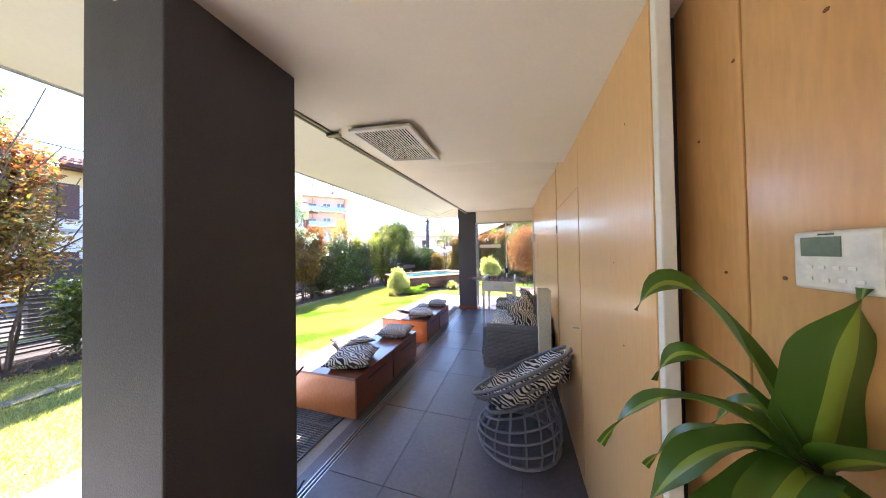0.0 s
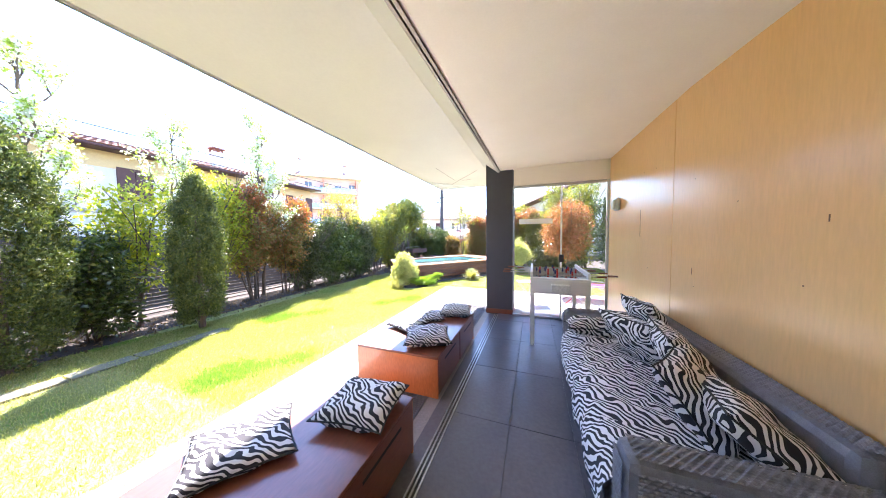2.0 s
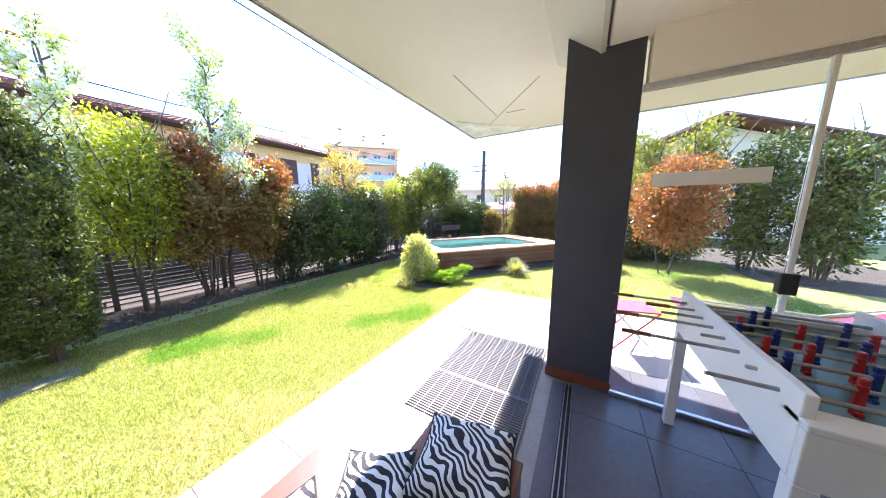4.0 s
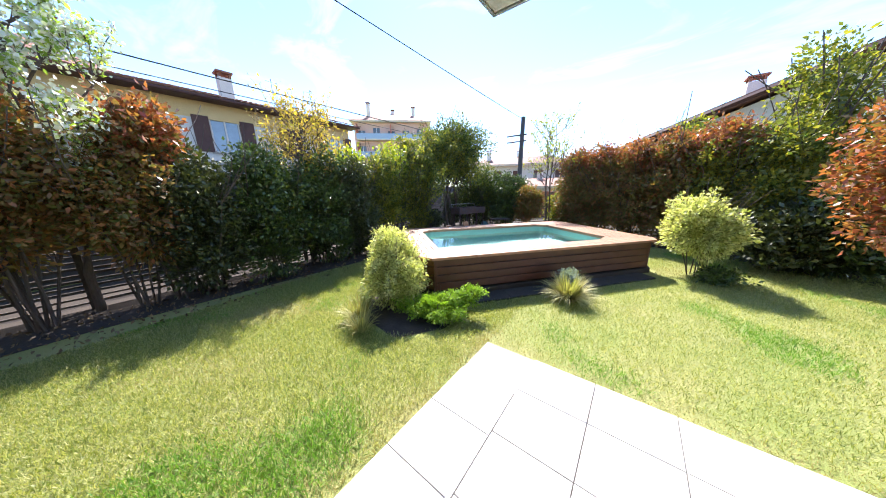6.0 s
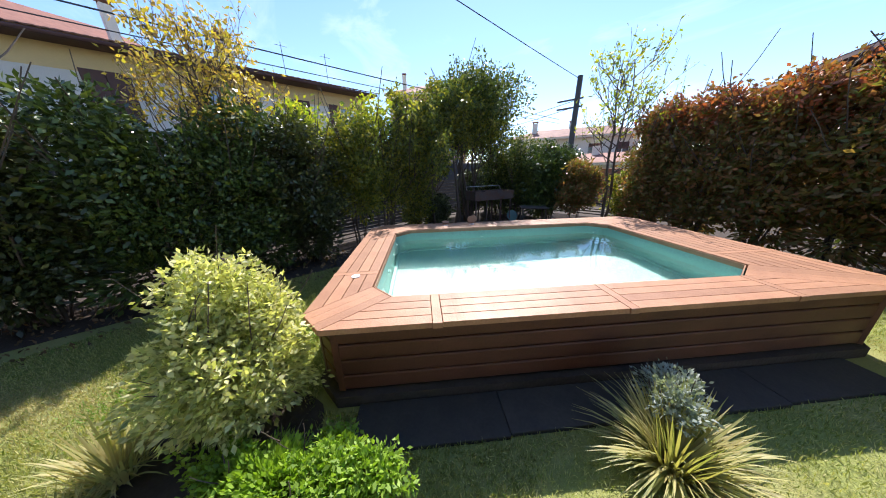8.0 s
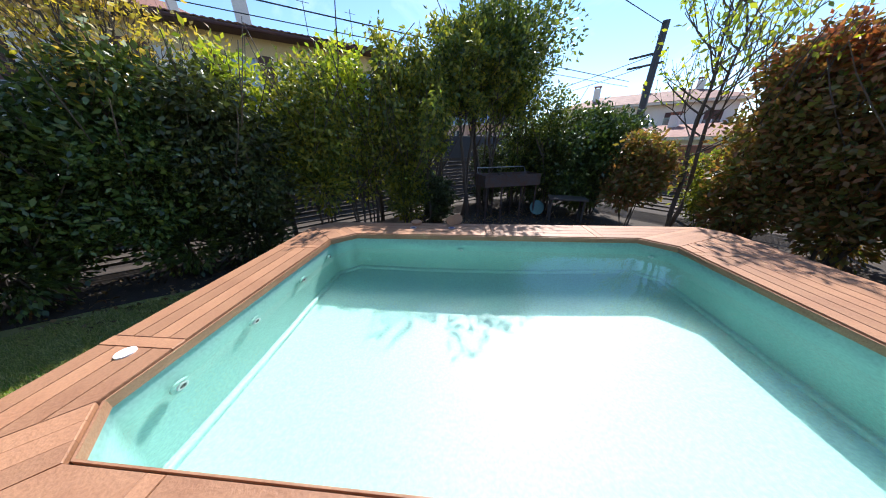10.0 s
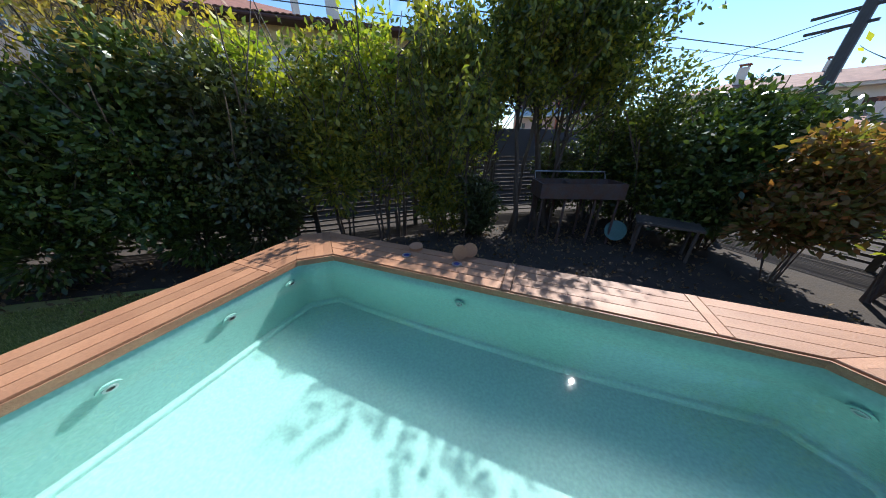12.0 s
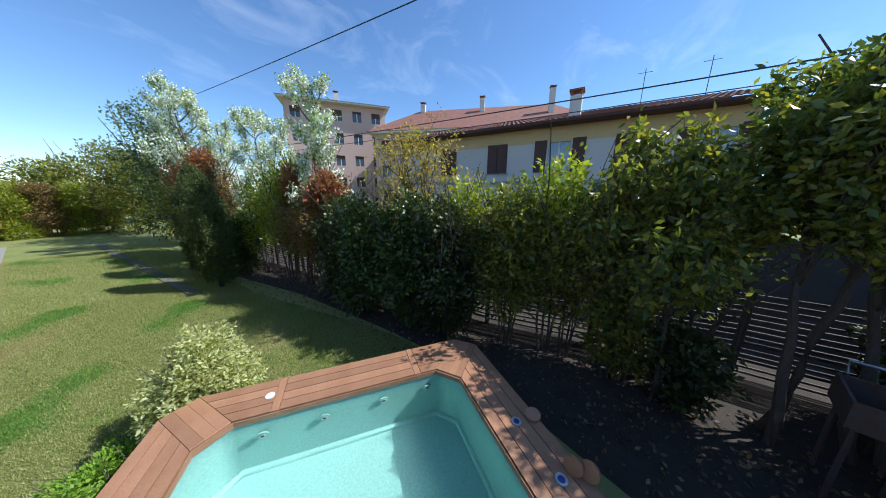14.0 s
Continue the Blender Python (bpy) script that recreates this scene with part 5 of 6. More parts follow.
def block_house(name, label, at, rz, wide, deep, storeys, wall, roof_kind, balcony, seed, bays=5, roof_h=1.6, category="apartment block"):
    """Flats whose front faces +x: storeys with windows, balconies, eaves, roof and chimneys."""
    rng = random.Random(seed)
    ob = thing(name, label, category, at=at, rz=rz)
    h = storeys * 3.0
    holes = []
    for s in range(storeys):
        for b in range(bays):
            y = -wide / 2 + wide * (b + 0.5) / bays
            tall = balcony and b % 2 == 1
            holes.append((y - 0.6, y + 0.6, s * 3.0 + (0.15 if tall else 0.95), s * 3.0 + 2.35))
    wall_openings("wall", -0.3, 0.3, -wide / 2, wide / 2, -0.1, h, holes, wall, ob)
    for y0, y1 in ((-wide / 2, -wide / 2 + 0.3), (wide / 2 - 0.3, wide / 2)):
        part("side_wall", box(-deep, y0, -0.1, -0.3, y1, h), wall, ob)
    for s in range(1, storeys):
        for b in range(3):
            x = -deep * (b + 0.6) / 3.2
            for y in (-wide / 2 - 0.002, wide / 2 + 0.002):
                sw = part("side_window", box(x - 0.5, y - 0.02, s * 3.0 + 1.0, x + 0.5, y + 0.02, s * 3.0 + 2.3), WINDOW_DARK, ob)
    for a, b, c, d in holes:
        win = part("window", box(-0.22, a, c, -0.18, b, d), WINDOW_DARK, ob)
        part("window_frame", box(-0.178, (a + b) / 2 - 0.04, c, -0.13, (a + b) / 2 + 0.04, d), WHITE, win)
        part("blind", box(-0.16, a, d - rng.uniform(0.15, 0.9), -0.10, b, d), PINK_WALL if balcony else SHUTTER, win)
    if balcony:
        for s in range(1, storeys):
            bal = part("balcony", box(0, -wide / 2 + 0.6, s * 3.0 - 0.05, 1.3, wide / 2 - 0.6, s * 3.0 + 0.12, 0.01), WHITE_WALL, ob)
            part("parapet", box(1.22, -wide / 2 + 0.6, s * 3.0 + 0.12, 1.30, wide / 2 - 0.6, s * 3.0 + 1.0, 0.01), BLUE, bal, "pale blue balcony panel")
            for y in (-wide / 2 + 0.64, 0.0, wide / 2 - 0.64):
                part("divider", box(0, y - 0.05, s * 3.0 + 0.12, 1.2, y + 0.05, s * 3.0 + 2.6), RED_WALL, bal)
    part("eave", box(-deep - 0.6, -wide / 2 - 0.6, h, 0.9, wide / 2 + 0.6, h + 0.22, 0.02), WHITE_WALL, ob)
    bm = bmesh.new()
    x0, x1, y0, y1, z = -deep - 0.7, 1.0, -wide / 2 - 0.7, wide / 2 + 0.7, h + 0.22
    ins = min(wide, deep) * 0.42
    v = [bm.verts.new(p) for p in ((x0, y0, z), (x1, y0, z), (x1, y1, z), (x0, y1, z), ((x0 + x1) / 2, y0 + ins, z + roof_h), ((x0 + x1) / 2, y1 - ins, z + roof_h))]
    for f in ((0, 1, 4), (1, 2, 5, 4), (2, 3, 5), (3, 0, 4, 5), (3, 2, 1, 0)):
        bm.faces.new([v[i] for i in f])
    part("roof", bm, ROOF, ob, "hipped terracotta roof")
    for k in range(3):
        chimney(ob, -deep * rng.uniform(0.15, 0.6), -wide / 2 + wide * (k + 0.6) / 3.2, h + 0.3, h + roof_h + 0.9, 0.6)
    return ob


block_house("apartment_block", "pink and white flats with pale blue balconies behind the gardens", (-36.7, 40.7, -1.9), -46, 13, 11, 5, PINK_WALL, 0, True, 3, 5, 2.6)
block_house("apartment_block", "pink-beige block of flats with terraces and tiled roof", (-30.0, 1.0, 0), 20, 26, 12, 3, PINK_WALL, 0, False, 4, 9, 3.9)
block_house("apartment_block", "tall beige block of flats with chimneys", (-26.1, -18.8, -1.2), 52, 13, 13, 5, PINK_WALL, 0, False, 5, 5, 1.1)
block_house("far_house", "white house with a low roof far down the street", (-14.0, 44.0, -1.5), -70, 14, 8, 2, WHITE_WALL, 0, False, 6, 5, 1.4, "house")
block_house("far_house", "long pale house behind the back fence", (-3.0, 38.0, -1.6), -90, 22, 8, 1, WHITE_WALL, 0, False, 7, 7, 1.0, "house")
setting(part("brick_wall", box(-9.0, 21.6, -0.05, 2.0, 21.9, 1.25, 0.01), mat("orange_brick", (0.40, 0.16, 0.085), 0.85, second=(0.30, 0.11, 0.06), scale=9, bump=0.3)), "orange brick garden wall behind the hedge", "wall")

# gabled neighbour on the right
nb = thing("gabled_house", "gabled house with red and cream walls and dark eaves", "house", at=(6.2, 24.0, 0))
bm = bmesh.new()
fr = [bm.verts.new(p) for p in ((-6.3, 0, -0.1), (6.3, 0, -0.1), (6.3, 0, 3.2), (0, 0, 5.6), (-6.3, 0, 3.2))]
bk = [bm.verts.new((v.co.x, 12, v.co.z)) for v in fr]
bm.faces.new(fr)
bm.faces.new(bk[::-1])
for i in range(5):
    bm.faces.new((fr[(i + 1) % 5], fr[i], bk[i], bk[(i + 1) % 5]))
part("wall", bm, WHITE_WALL, nb)
part("red_bay", box(-7.2, 0.5, -0.1, -6.3, 5.0, 2.9), RED_WALL, nb, "brick-red bay")
for s in (-1, 1):
    bm = bmesh.new()
    pts = [(s * 7.3, -0.9, 2.92), (s * 7.3, 12.9, 2.92), (0, 12.9, 5.75), (0, -0.9, 5.75)]
    lo = [bm.verts.new(p) for p in pts]
    hi = [bm.verts.new((p[0], p[1], p[2] + 0.22)) for p in pts]
    bm.faces.new(lo)
    bm.faces.new(hi[::-1])
    for i in range(4):
        bm.faces.new((lo[i], hi[i], hi[(i + 1) % 4], lo[(i + 1) % 4]))
    part("roof", bm, ROOF, nb)
    part("barge_board", tube([(s * 7.3, -0.93, 3.0), (0, -0.93, 5.82)], 0.1, 4), SHUTTER, nb, "dark barge board")
chimney(nb, -2.6, 3.0, 4.5, 5.9, 0.55)
for x in (-3.4, 1.5):
    w1 = part("window", box(x - 0.55, -0.03, 1.6, x + 0.55, -0.004, 2.9), WINDOW_DARK, nb)
    part("window_frame", box(x - 0.04, -0.05, 1.6, x + 0.04, -0.031, 2.9), WHITE, w1)

# ---- pole and cables ----
pole = thing("utility_pole", "dark timber utility pole with cross arms", "utility pole", at=(-10.0, 34.6, 0))
part("mast", tube([(0, 0, -0.2), (0, 0, 4), (0.05, 0, 8.3)], 0.26, 10, taper=0.20), DARK_METAL, pole)
for z in (6.6, 6.0):
    part("cross_arm", box(-1.6, -0.06, z, 0.5, 0.06, z + 0.12, 0.01), DARK_METAL, pole)


def cable(p0, p1, sag, r, label):
    pts = []
    for i in range(25):
        t = i / 24
        p = Vector(p0).lerp(Vector(p1), t)
        p.z -= sag * 4 * t * (1 - t)
        pts.append(p)
    ob = part("cable", tube(pts, r, 5), DARK_METAL, None, label)
    return tagged(ob, label, "cable", "overhead cables")


cable((-10.0, 34.6, 8.1), (-11.0, -26, 10.8), 0.3, 0.022, "black overhead cable from the utility pole")
cable((-11.3, 34.6, 5.3), (-11.0, -30, 5.7), 0.45, 0.020, "black overhead cable along the house eaves")
cable((-11.2, 34.6, 4.95), (-11.2, -30, 5.3), 0.45, 0.014, "thin black cable along the house eaves")
cable((-10, 34.6, 6.6), (-40, 45, 7.0), 0.5, 0.022, "black cable leading off down the street")
cable((-10, 34.6, 6.1), (-40, 45, 6.3), 0.5, 0.022, "black cable leading off down the street")

# ---- benches ----
def bench(at, length, label):
    ob = thing("storage_bench", label, "bench", "terrace storage benches", at=at)
    w, h = 0.87, 0.385
    part("end_panel", box(0.0, 0.0, 0.004, w, 0.018, h - 0.022, 0.003), ORANGE_PLY, ob, "orange varnished end panel")
    part("end_panel", box(0.0, length - 0.018, 0.004, w, length, h - 0.022, 0.003), ORANGE_PLY, ob, "orange varnished end panel")
    part("side_panel", box(0.0, 0.018, 0.004, 0.018, length - 0.018, h - 0.022, 0.002), ORANGE_PLY, ob)
    half = length / 2
    for k in range(2):
        dr = part("drawer_front", box(w - 0.018, 0.020 + k * half, 0.03, w + 0.001, half - 0.006 + k * half, h - 0.026, 0.003), RED_PLY, ob)
        part("finger_slot", box(w - 0.004, half * 0.28 + k * half, h - 0.105, w + 0.0025, half * 0.78 + k * half, h - 0.085, 0.001), BLACK, dr, "dark finger slot")
    part("plinth", box(0.02, 0.02, 0.0, w - 0.03, length - 0.02, 0.03), BLACK, ob)
    part("top", box(-0.004, -0.004, h - 0.022, w + 0.004, length + 0.004, h, 0.004), RED_PLY, ob, "red-brown varnished lid")
    return ob


bench((-0.045, 3.70, 0.002), 1.44, "low wooden storage bench, orange ends, by the sliding track")
bench((-0.085, 5.69, 0.002), 1.38, "low wooden storage bench, orange ends, by the far pillar")


def cushion(at, w, d, h, rx, ry, rz, seed, label, group="zebra cushions"):
    """A soft cushion with pinched corners and a piped seam."""
    rng = random.Random(seed)
    ob = thing("cushion", label, "cushion", group, at=at)
    n = 14
    bm = bmesh.new()
    ph = [rng.uniform(0, 6) for _ in range(4)]
    for side in (1, -1):
        grid = []
        for i in range(n + 1):
            row = []
            for j in range(n + 1):
                u, v = 2 * i / n - 1, 2 * j / n - 1
                e = max(0.0, (1 - u ** 4) * (1 - v ** 4)) ** 0.55
                pin = 1 - 0.10 * (1 - u * u) * abs(v) ** 3 - 0.0
                pin2 = 1 - 0.10 * (1 - v * v) * abs(u) ** 3
                z = h / 2 * e * (1 + 0.16 * math.sin(3 * u + ph[0]) * math.sin(2.5 * v + ph[1])) + 0.012 * math.sin(7 * u + ph[2]) * math.sin(6 * v + ph[3]) * e
                row.append(bm.verts.new((u * w / 2 * pin2, v * d / 2 * pin, side * z)))
            grid.append(row)
        for i in range(n):
            for j in range(n):
                f = (grid[i][j], grid[i + 1][j], grid[i + 1][j + 1], grid[i][j + 1])
                bm.faces.new(f if side > 0 else f[::-1])
    bmesh.ops.remove_doubles(bm, verts=bm.verts[:], dist=0.0008)
    part("cover", bm, ZEBRA, ob, smooth=True)
    pts = []
    for k in range(40):
        t = 4 * k / 40
        s, f = int(t), 2 * (t - int(t)) - 1
        u, v = ((f, -1), (1, f), (-f, 1), (-1, -f))[s]
        pts.append((u * w / 2 * (1 - 0.10 * (1 - v * v) * abs(u) ** 3), v * d / 2 * (1 - 0.10 * (1 - u * u) * abs(v) ** 3), 0))
    part("piping", tube(pts, 0.005, 5, closed=True), BLACK, ob)
    ob.matrix_world = pose(*at, rx, ry, rz)
    return ob


BC = "zebra-print cotton cushion lying on the wooden bench"
cushion((0.58, 3.99, 0.452), 0.46, 0.46, 0.14, 0, 0, 18, 1, BC)
cushion((0.20, 4.48, 0.425), 0.46, 0.42, 0.08, 0, 0, 55, 2, "flat zebra-print cushion in the sun on the wooden bench")
cushion((0.60, 4.92, 0.450), 0.44, 0.42, 0.13, 0, 0, 8, 3, BC)
cushion((0.56, 5.98, 0.450), 0.46, 0.44, 0.13, 0, 0, 25, 4, BC)
cushion((0.17, 6.30, 0.425), 0.40, 0.38, 0.07, 0, 0, 70, 5, "flat zebra-print cushion in the sun on the wooden bench")
cushion((0.32, 6.62, 0.430), 0.30, 0.36, 0.08, 0, 0, 30, 6, "flat zebra-print cushion in the sun on the wooden bench")
cushion((0.58, 6.90, 0.448), 0.42, 0.40, 0.13, 0, 0, 12, 7, BC)

# ---- wicker sofa ----
def weave(bm, origin, across, up, normal, rows, cols, thick):
    """A face of woven strands: wavy flat strands over upright ribs."""
    o, a, u, nn = [Vector(v) for v in (origin, across, up, normal)]
    for r in range(rows):
        prev = None
        for c in range(cols * 2 + 1):
            t = c / (cols * 2)
            wv = thick * (0.55 + 0.45 * math.cos(math.pi * (c + r)))
            p0 = o + a * t + u * ((r + 0.06) / rows) + nn * wv * 0.25
            pm = o + a * t + u * ((r + 0.5) / rows) + nn * wv
            p1 = o + a * t + u * ((r + 0.94) / rows) + nn * wv * 0.25
            cur = [bm.verts.new(p) for p in (p0, pm, p1)]
            if prev:
                for k in range(2):
                    bm.faces.new((prev[k], cur[k], cur[k + 1], prev[k + 1]))
            prev = cur


sofa = thing("wicker_sofa", "grey woven wicker sofa with a zebra-print mattress against the timber wall", "sofa", at=(1.89, 4.72, 0))
SL, SD, SH = 2.00, 0.78, 0.66
for x in (0.06, SD - 0.12):
    for y in (0.06, SL - 0.12):
        part("leg", box(x, y, 0, x + 0.07, y + 0.07, 0.15, 0.006), ALU, sofa, "grey metal leg")


def rounded_body(x0, y0, z0, x1, y1, z1, b):
    return box(x0, y0, z0, x1, y1, z1, b)


part("base", rounded_body(0.03, 0.05, 0.14, SD, SL - 0.05, 0.36, 0.03), WICKER, sofa)
for nm, y0, y1 in (("near", 0.0, 0.16), ("far", SL - 0.16, SL)):
    arm = part("armrest", rounded_body(0.0, y0, 0.15, SD, y1, SH, 0.045), WICKER, sofa)
    bm = bmesh.new()
    yy = y0 - 0.001 if nm == "near" else y1 + 0.001
    weave(bm, (0.035, yy, 0.17), (SD - 0.07, 0, 0), (0, 0, SH - 0.20), (0, -1 if nm == "near" else 1, 0), 30, 26, 0.009)
    weave(bm, (-0.001, y0 + 0.03, 0.17), (0, y1 - y0 - 0.06, 0), (0, 0, SH - 0.20), (-1, 0, 0), 30, 6, 0.009)
    weave(bm, (0.035, y0 + 0.02, SH + 0.001), (SD - 0.07, 0, 0), (0, y1 - y0 - 0.04, 0), (0, 0, 1), 9, 26, 0.008)
    tagged(part("weave", bm, WICKER, arm), "woven wicker strands", "", "", "stuff")
back = part("backrest", rounded_body(SD - 0.13, 0.14, 0.15, SD, SL - 0.14, SH + 0.10, 0.04), WICKER, sofa)
bm = bmesh.new()
weave(bm, (SD - 0.11, 0.16, SH + 0.101), (0, SL - 0.32, 0), (0.09, 0, 0), (0, 0, 1), 6, 70, 0.008)
tagged(part("weave", bm, WICKER, back), "woven wicker strands", "", "", "stuff")
bm = bmesh.new()
weave(bm, (0.028, 0.17, 0.16), (0, SL - 0.34, 0), (0, 0, 0.18), (-1, 0, 0), 11, 64, 0.009)
tagged(part("weave", bm, WICKER, sofa), "woven wicker strands", "", "", "stuff")

# mattress with a cover that hangs over the front
bm = bmesh.new()
n, m2 = 34, 18
prof = [(-0.035, 0.22), (-0.045, 0.30), (-0.03, 0.40), (0.03, 0.475), (0.15, 0.49), (0.32, 0.485), (0.50, 0.48), (0.66, 0.47)]
grid = []
for i in range(n + 1):
    y = 0.165 + (SL - 0.33) * i / n
    row = []
    for k, (x, z) in enumerate(prof):
        dz = 0.014 * math.sin(i * 0.9 + k * 1.3) + 0.010 * math.sin(i * 2.1 + k * 0.7)
        row.append(bm.verts.new((x + (0.012 * math.sin(i * 0.8) if k < 3 else 0), y, z + (dz if k > 2 else -0.03 * (k == 0) * math.sin(i * 0.55)))))
    grid.append(row)
for r0, r1 in zip(grid, grid[1:]):
    for k in range(len(prof) - 1):
        bm.faces.new((r0[k], r1[k], r1[k + 1], r0[k + 1]))
mat_ob = thing("mattress", "zebra-print covered mattress lying on the wicker sofa", "mattress", at=(1.89, 4.72, 0))
mt = part("cover", bm, ZEBRA, mat_ob, smooth=True)
part("pad", box(0.02, 0.17, 0.36, 0.65, SL - 0.17, 0.465, 0.03), ZEBRA, mat_ob)
SC = "zebra-print cushion piled on the wicker sofa"
cushion((2.17, 6.46, 0.56), 0.56, 0.20, 0.17, 0, 0, 6, 21, "zebra-print bolster at the sofa's far arm")
cushion((2.33, 5.98, 0.66), 0.46, 0.46, 0.16, 0, 52, 30, 22, SC)
cushion((2.44, 5.62, 0.68), 0.46, 0.46, 0.16, 0, 58, -8, 23, SC)
cushion((2.36, 5.28, 0.66), 0.44, 0.44, 0.16, 8, 55, -28, 24, SC)
cushion((2.46, 5.06, 0.63), 0.46, 0.44, 0.17, -6, 40, -15, 25, SC)
cushion((2.48, 6.20, 0.72), 0.44, 0.42, 0.15, 0, 62, 12, 26, SC)

# ---- floor lamp ----
lamp = thing("floor_lamp", "tall square cream paper floor lamp, unlit, beside the sofa", "lamp", at=(2.565, 4.60, 0), rz=0)
bm = ring_wall([(-0.055, -0.062), (0.055, -0.062), (0.055, 0.062), (-0.055, 0.062)], [(-0.051, -0.058), (0.051, -0.058), (0.051, 0.058), (-0.051, 0.058)], 0.03, 1.15)
bmesh.ops.scale(bm, vec=(1.18, 1.18, 1), verts=[v for v in bm.verts if v.co.z > 1])
part("shade", bm, PAPER, lamp, "cream paper shade")
part("base", box(-0.055, -0.062, 0, 0.055, 0.062, 0.03, 0.004), DARK_METAL, lamp)
part("stem", tube([(0, 0, 0.03), (0, 0, 0.8)], 0.008, 8), STEEL, lamp)

# ---- round rattan chair ----
chair = thing("rattan_bowl_chair", "round grey rattan bowl chair with a caged base", "chair", at=(2.28, 3.89, 0))



def under_bowl(a, z):
    """Height of the caged base at angle a: its upper canes follow the tilted bowl."""
    top_z = 0.325 + 0.135 * math.cos(a + 0.5)
    return z * (top_z / 0.385)


for k in range(18):
    a = 6.2832 * k / 18
    pts = [(math.cos(a) * r, math.sin(a) * r, under_bowl(a, z)) for r, z in ((0.32, 0.02), (0.335, 0.10), (0.315, 0.24), (0.27, 0.34), (0.245, 0.385))]
    part("upright", tube(pts, 0.009, 6), WICKER, chair)
for r, z in ((0.32, 0.014), (0.336, 0.10), (0.328, 0.18), (0.310, 0.255), (0.272, 0.335), (0.245, 0.385)):
    part("hoop", tube([(math.cos(6.2832 * i / 40) * r, math.sin(6.2832 * i / 40) * r, under_bowl(6.2832 * i / 40, z) if z > 0.05 else z) for i in range(40)], 0.013 if z < 0.05 or z > 0.38 else 0.009, 6, closed=True), WICKER, chair)
bowl = part("bowl", tube([(math.cos(6.2832 * i / 48) * 0.46, math.sin(6.2832 * i / 48) * 0.46, 0.19) for i in range(48)], 0.015, 8, closed=True), WICKER, chair, "rattan bowl rim", m=pose(0.126, 0.036, 0.379, 0, -32.6, -28.6))
part("rim_cane", tube([(math.cos(6.2832 * i / 48) * 0.445, math.sin(6.2832 * i / 48) * 0.445, 0.150) for i in range(48)], 0.013, 6, closed=True), WICKER, bowl)
part("rim_cane", tube([(math.cos(6.2832 * i / 48) * 0.36, math.sin(6.2832 * i / 48) * 0.36, 0.075) for i in range(48)], 0.010, 6, closed=True), WICKER, bowl)
bm = bmesh.new()
for k in range(20):
    a = 6.2832 * k / 20
    add_tube(bm, [(math.cos(a) * r, math.sin(a) * r, z) for r, z in ((0.10, -0.025), (0.22, 0.0), (0.34, 0.06), (0.43, 0.13), (0.46, 0.19))], 0.008, 5)
part("ribs", bm, WICKER, bowl)
bm = bmesh.new()
rings = []
for i in range(9):
    f = i / 8
    rr = 0.02 + 0.385 * math.sin(f * math.pi / 2) ** 0.9
    row = []
    for k in range(30):
        a = 6.2832 * k / 30
        z = 0.03 + 0.15 * f ** 2.2 + 0.035 * math.sin(5 * a) * math.sin(3 * f * 3.1) + 0.02 * (1 - f) + 0.022 * math.sin(8 * a + 4 * f)
        row.append(bm.verts.new((math.cos(a) * rr, math.sin(a) * rr, z)))
    rings.append(row)
for r0, r1 in zip(rings, rings[1:]):
    for k in range(30):
        bm.faces.new((r0[k], r0[(k + 1) % 30], r1[(k + 1) % 30], r1[k]))
bm.faces.new(rings[0][::-1])
low = [[bm.verts.new((v.co.x, v.co.y, v.co.z - 0.045)) for v in r] for r in rings]
for r0, r1 in zip(low, low[1:]):
    for k in range(30):
        bm.faces.new((r1[k], r1[(k + 1) % 30], r0[(k + 1) % 30], r0[k]))
bm.faces.new(low[0])
for k in range(30):
    bm.faces.new((rings[-1][k], rings[-1][(k + 1) % 30], low[-1][(k + 1) % 30], low[-1][k]))
bmesh.ops.recalc_face_normals(bm, faces=bm.faces[:])
pad = thing("seat_pad", "round tufted zebra-print pad in the rattan chair", "cushion", at=(2.28, 3.89, 0))
part("cover", bm, ZEBRA, pad, m=pose(0.126, 0.036, 0.379, 0, -32.6, -28.6), smooth=True)

# ---- table football ----
foos = thing("table_football", "white table football with red and blue players near the glass end", "table football", at=(1.54, 7.13, 0))
FW, FL, FZ = 0.70, 1.12, 0.98
for x in (0, FW - 0.055):
    for y in (0, FL - 0.055):
        part("leg", box(x, y, 0, x + 0.055, y + 0.055, 0.70, 0.004), WHITE, foos)
part("end_board", box(0, 0, 0.70, FW, 0.03, FZ - 0.10, 0.005), WHITE, foos)
part("end_board", box(0, FL - 0.03, 0.70, FW, FL, FZ - 0.10, 0.005), WHITE, foos)
for x in (0, FW - 0.03):
    part("side_board", box(x, 0.03, 0.70, x + 0.03, FL - 0.03, FZ, 0.005), WHITE, foos)
for y in (-0.002, FL - 0.10):
    part("top_ledge", box(0.0, y, FZ - 0.10, FW, y + 0.10, FZ - 0.075, 0.005), WHITE, foos)
part("playfield", box(0.03, 0.03, 0.80, FW - 0.03, FL - 0.03, 0.815), FIELD, foos)
part("ball_tray", box(FW * 0.36, -0.075, 0.735, FW * 0.66, 0.0, 0.835, 0.008), PLASTIC, foos, "white ball tray")
rng8 = random.Random(8)
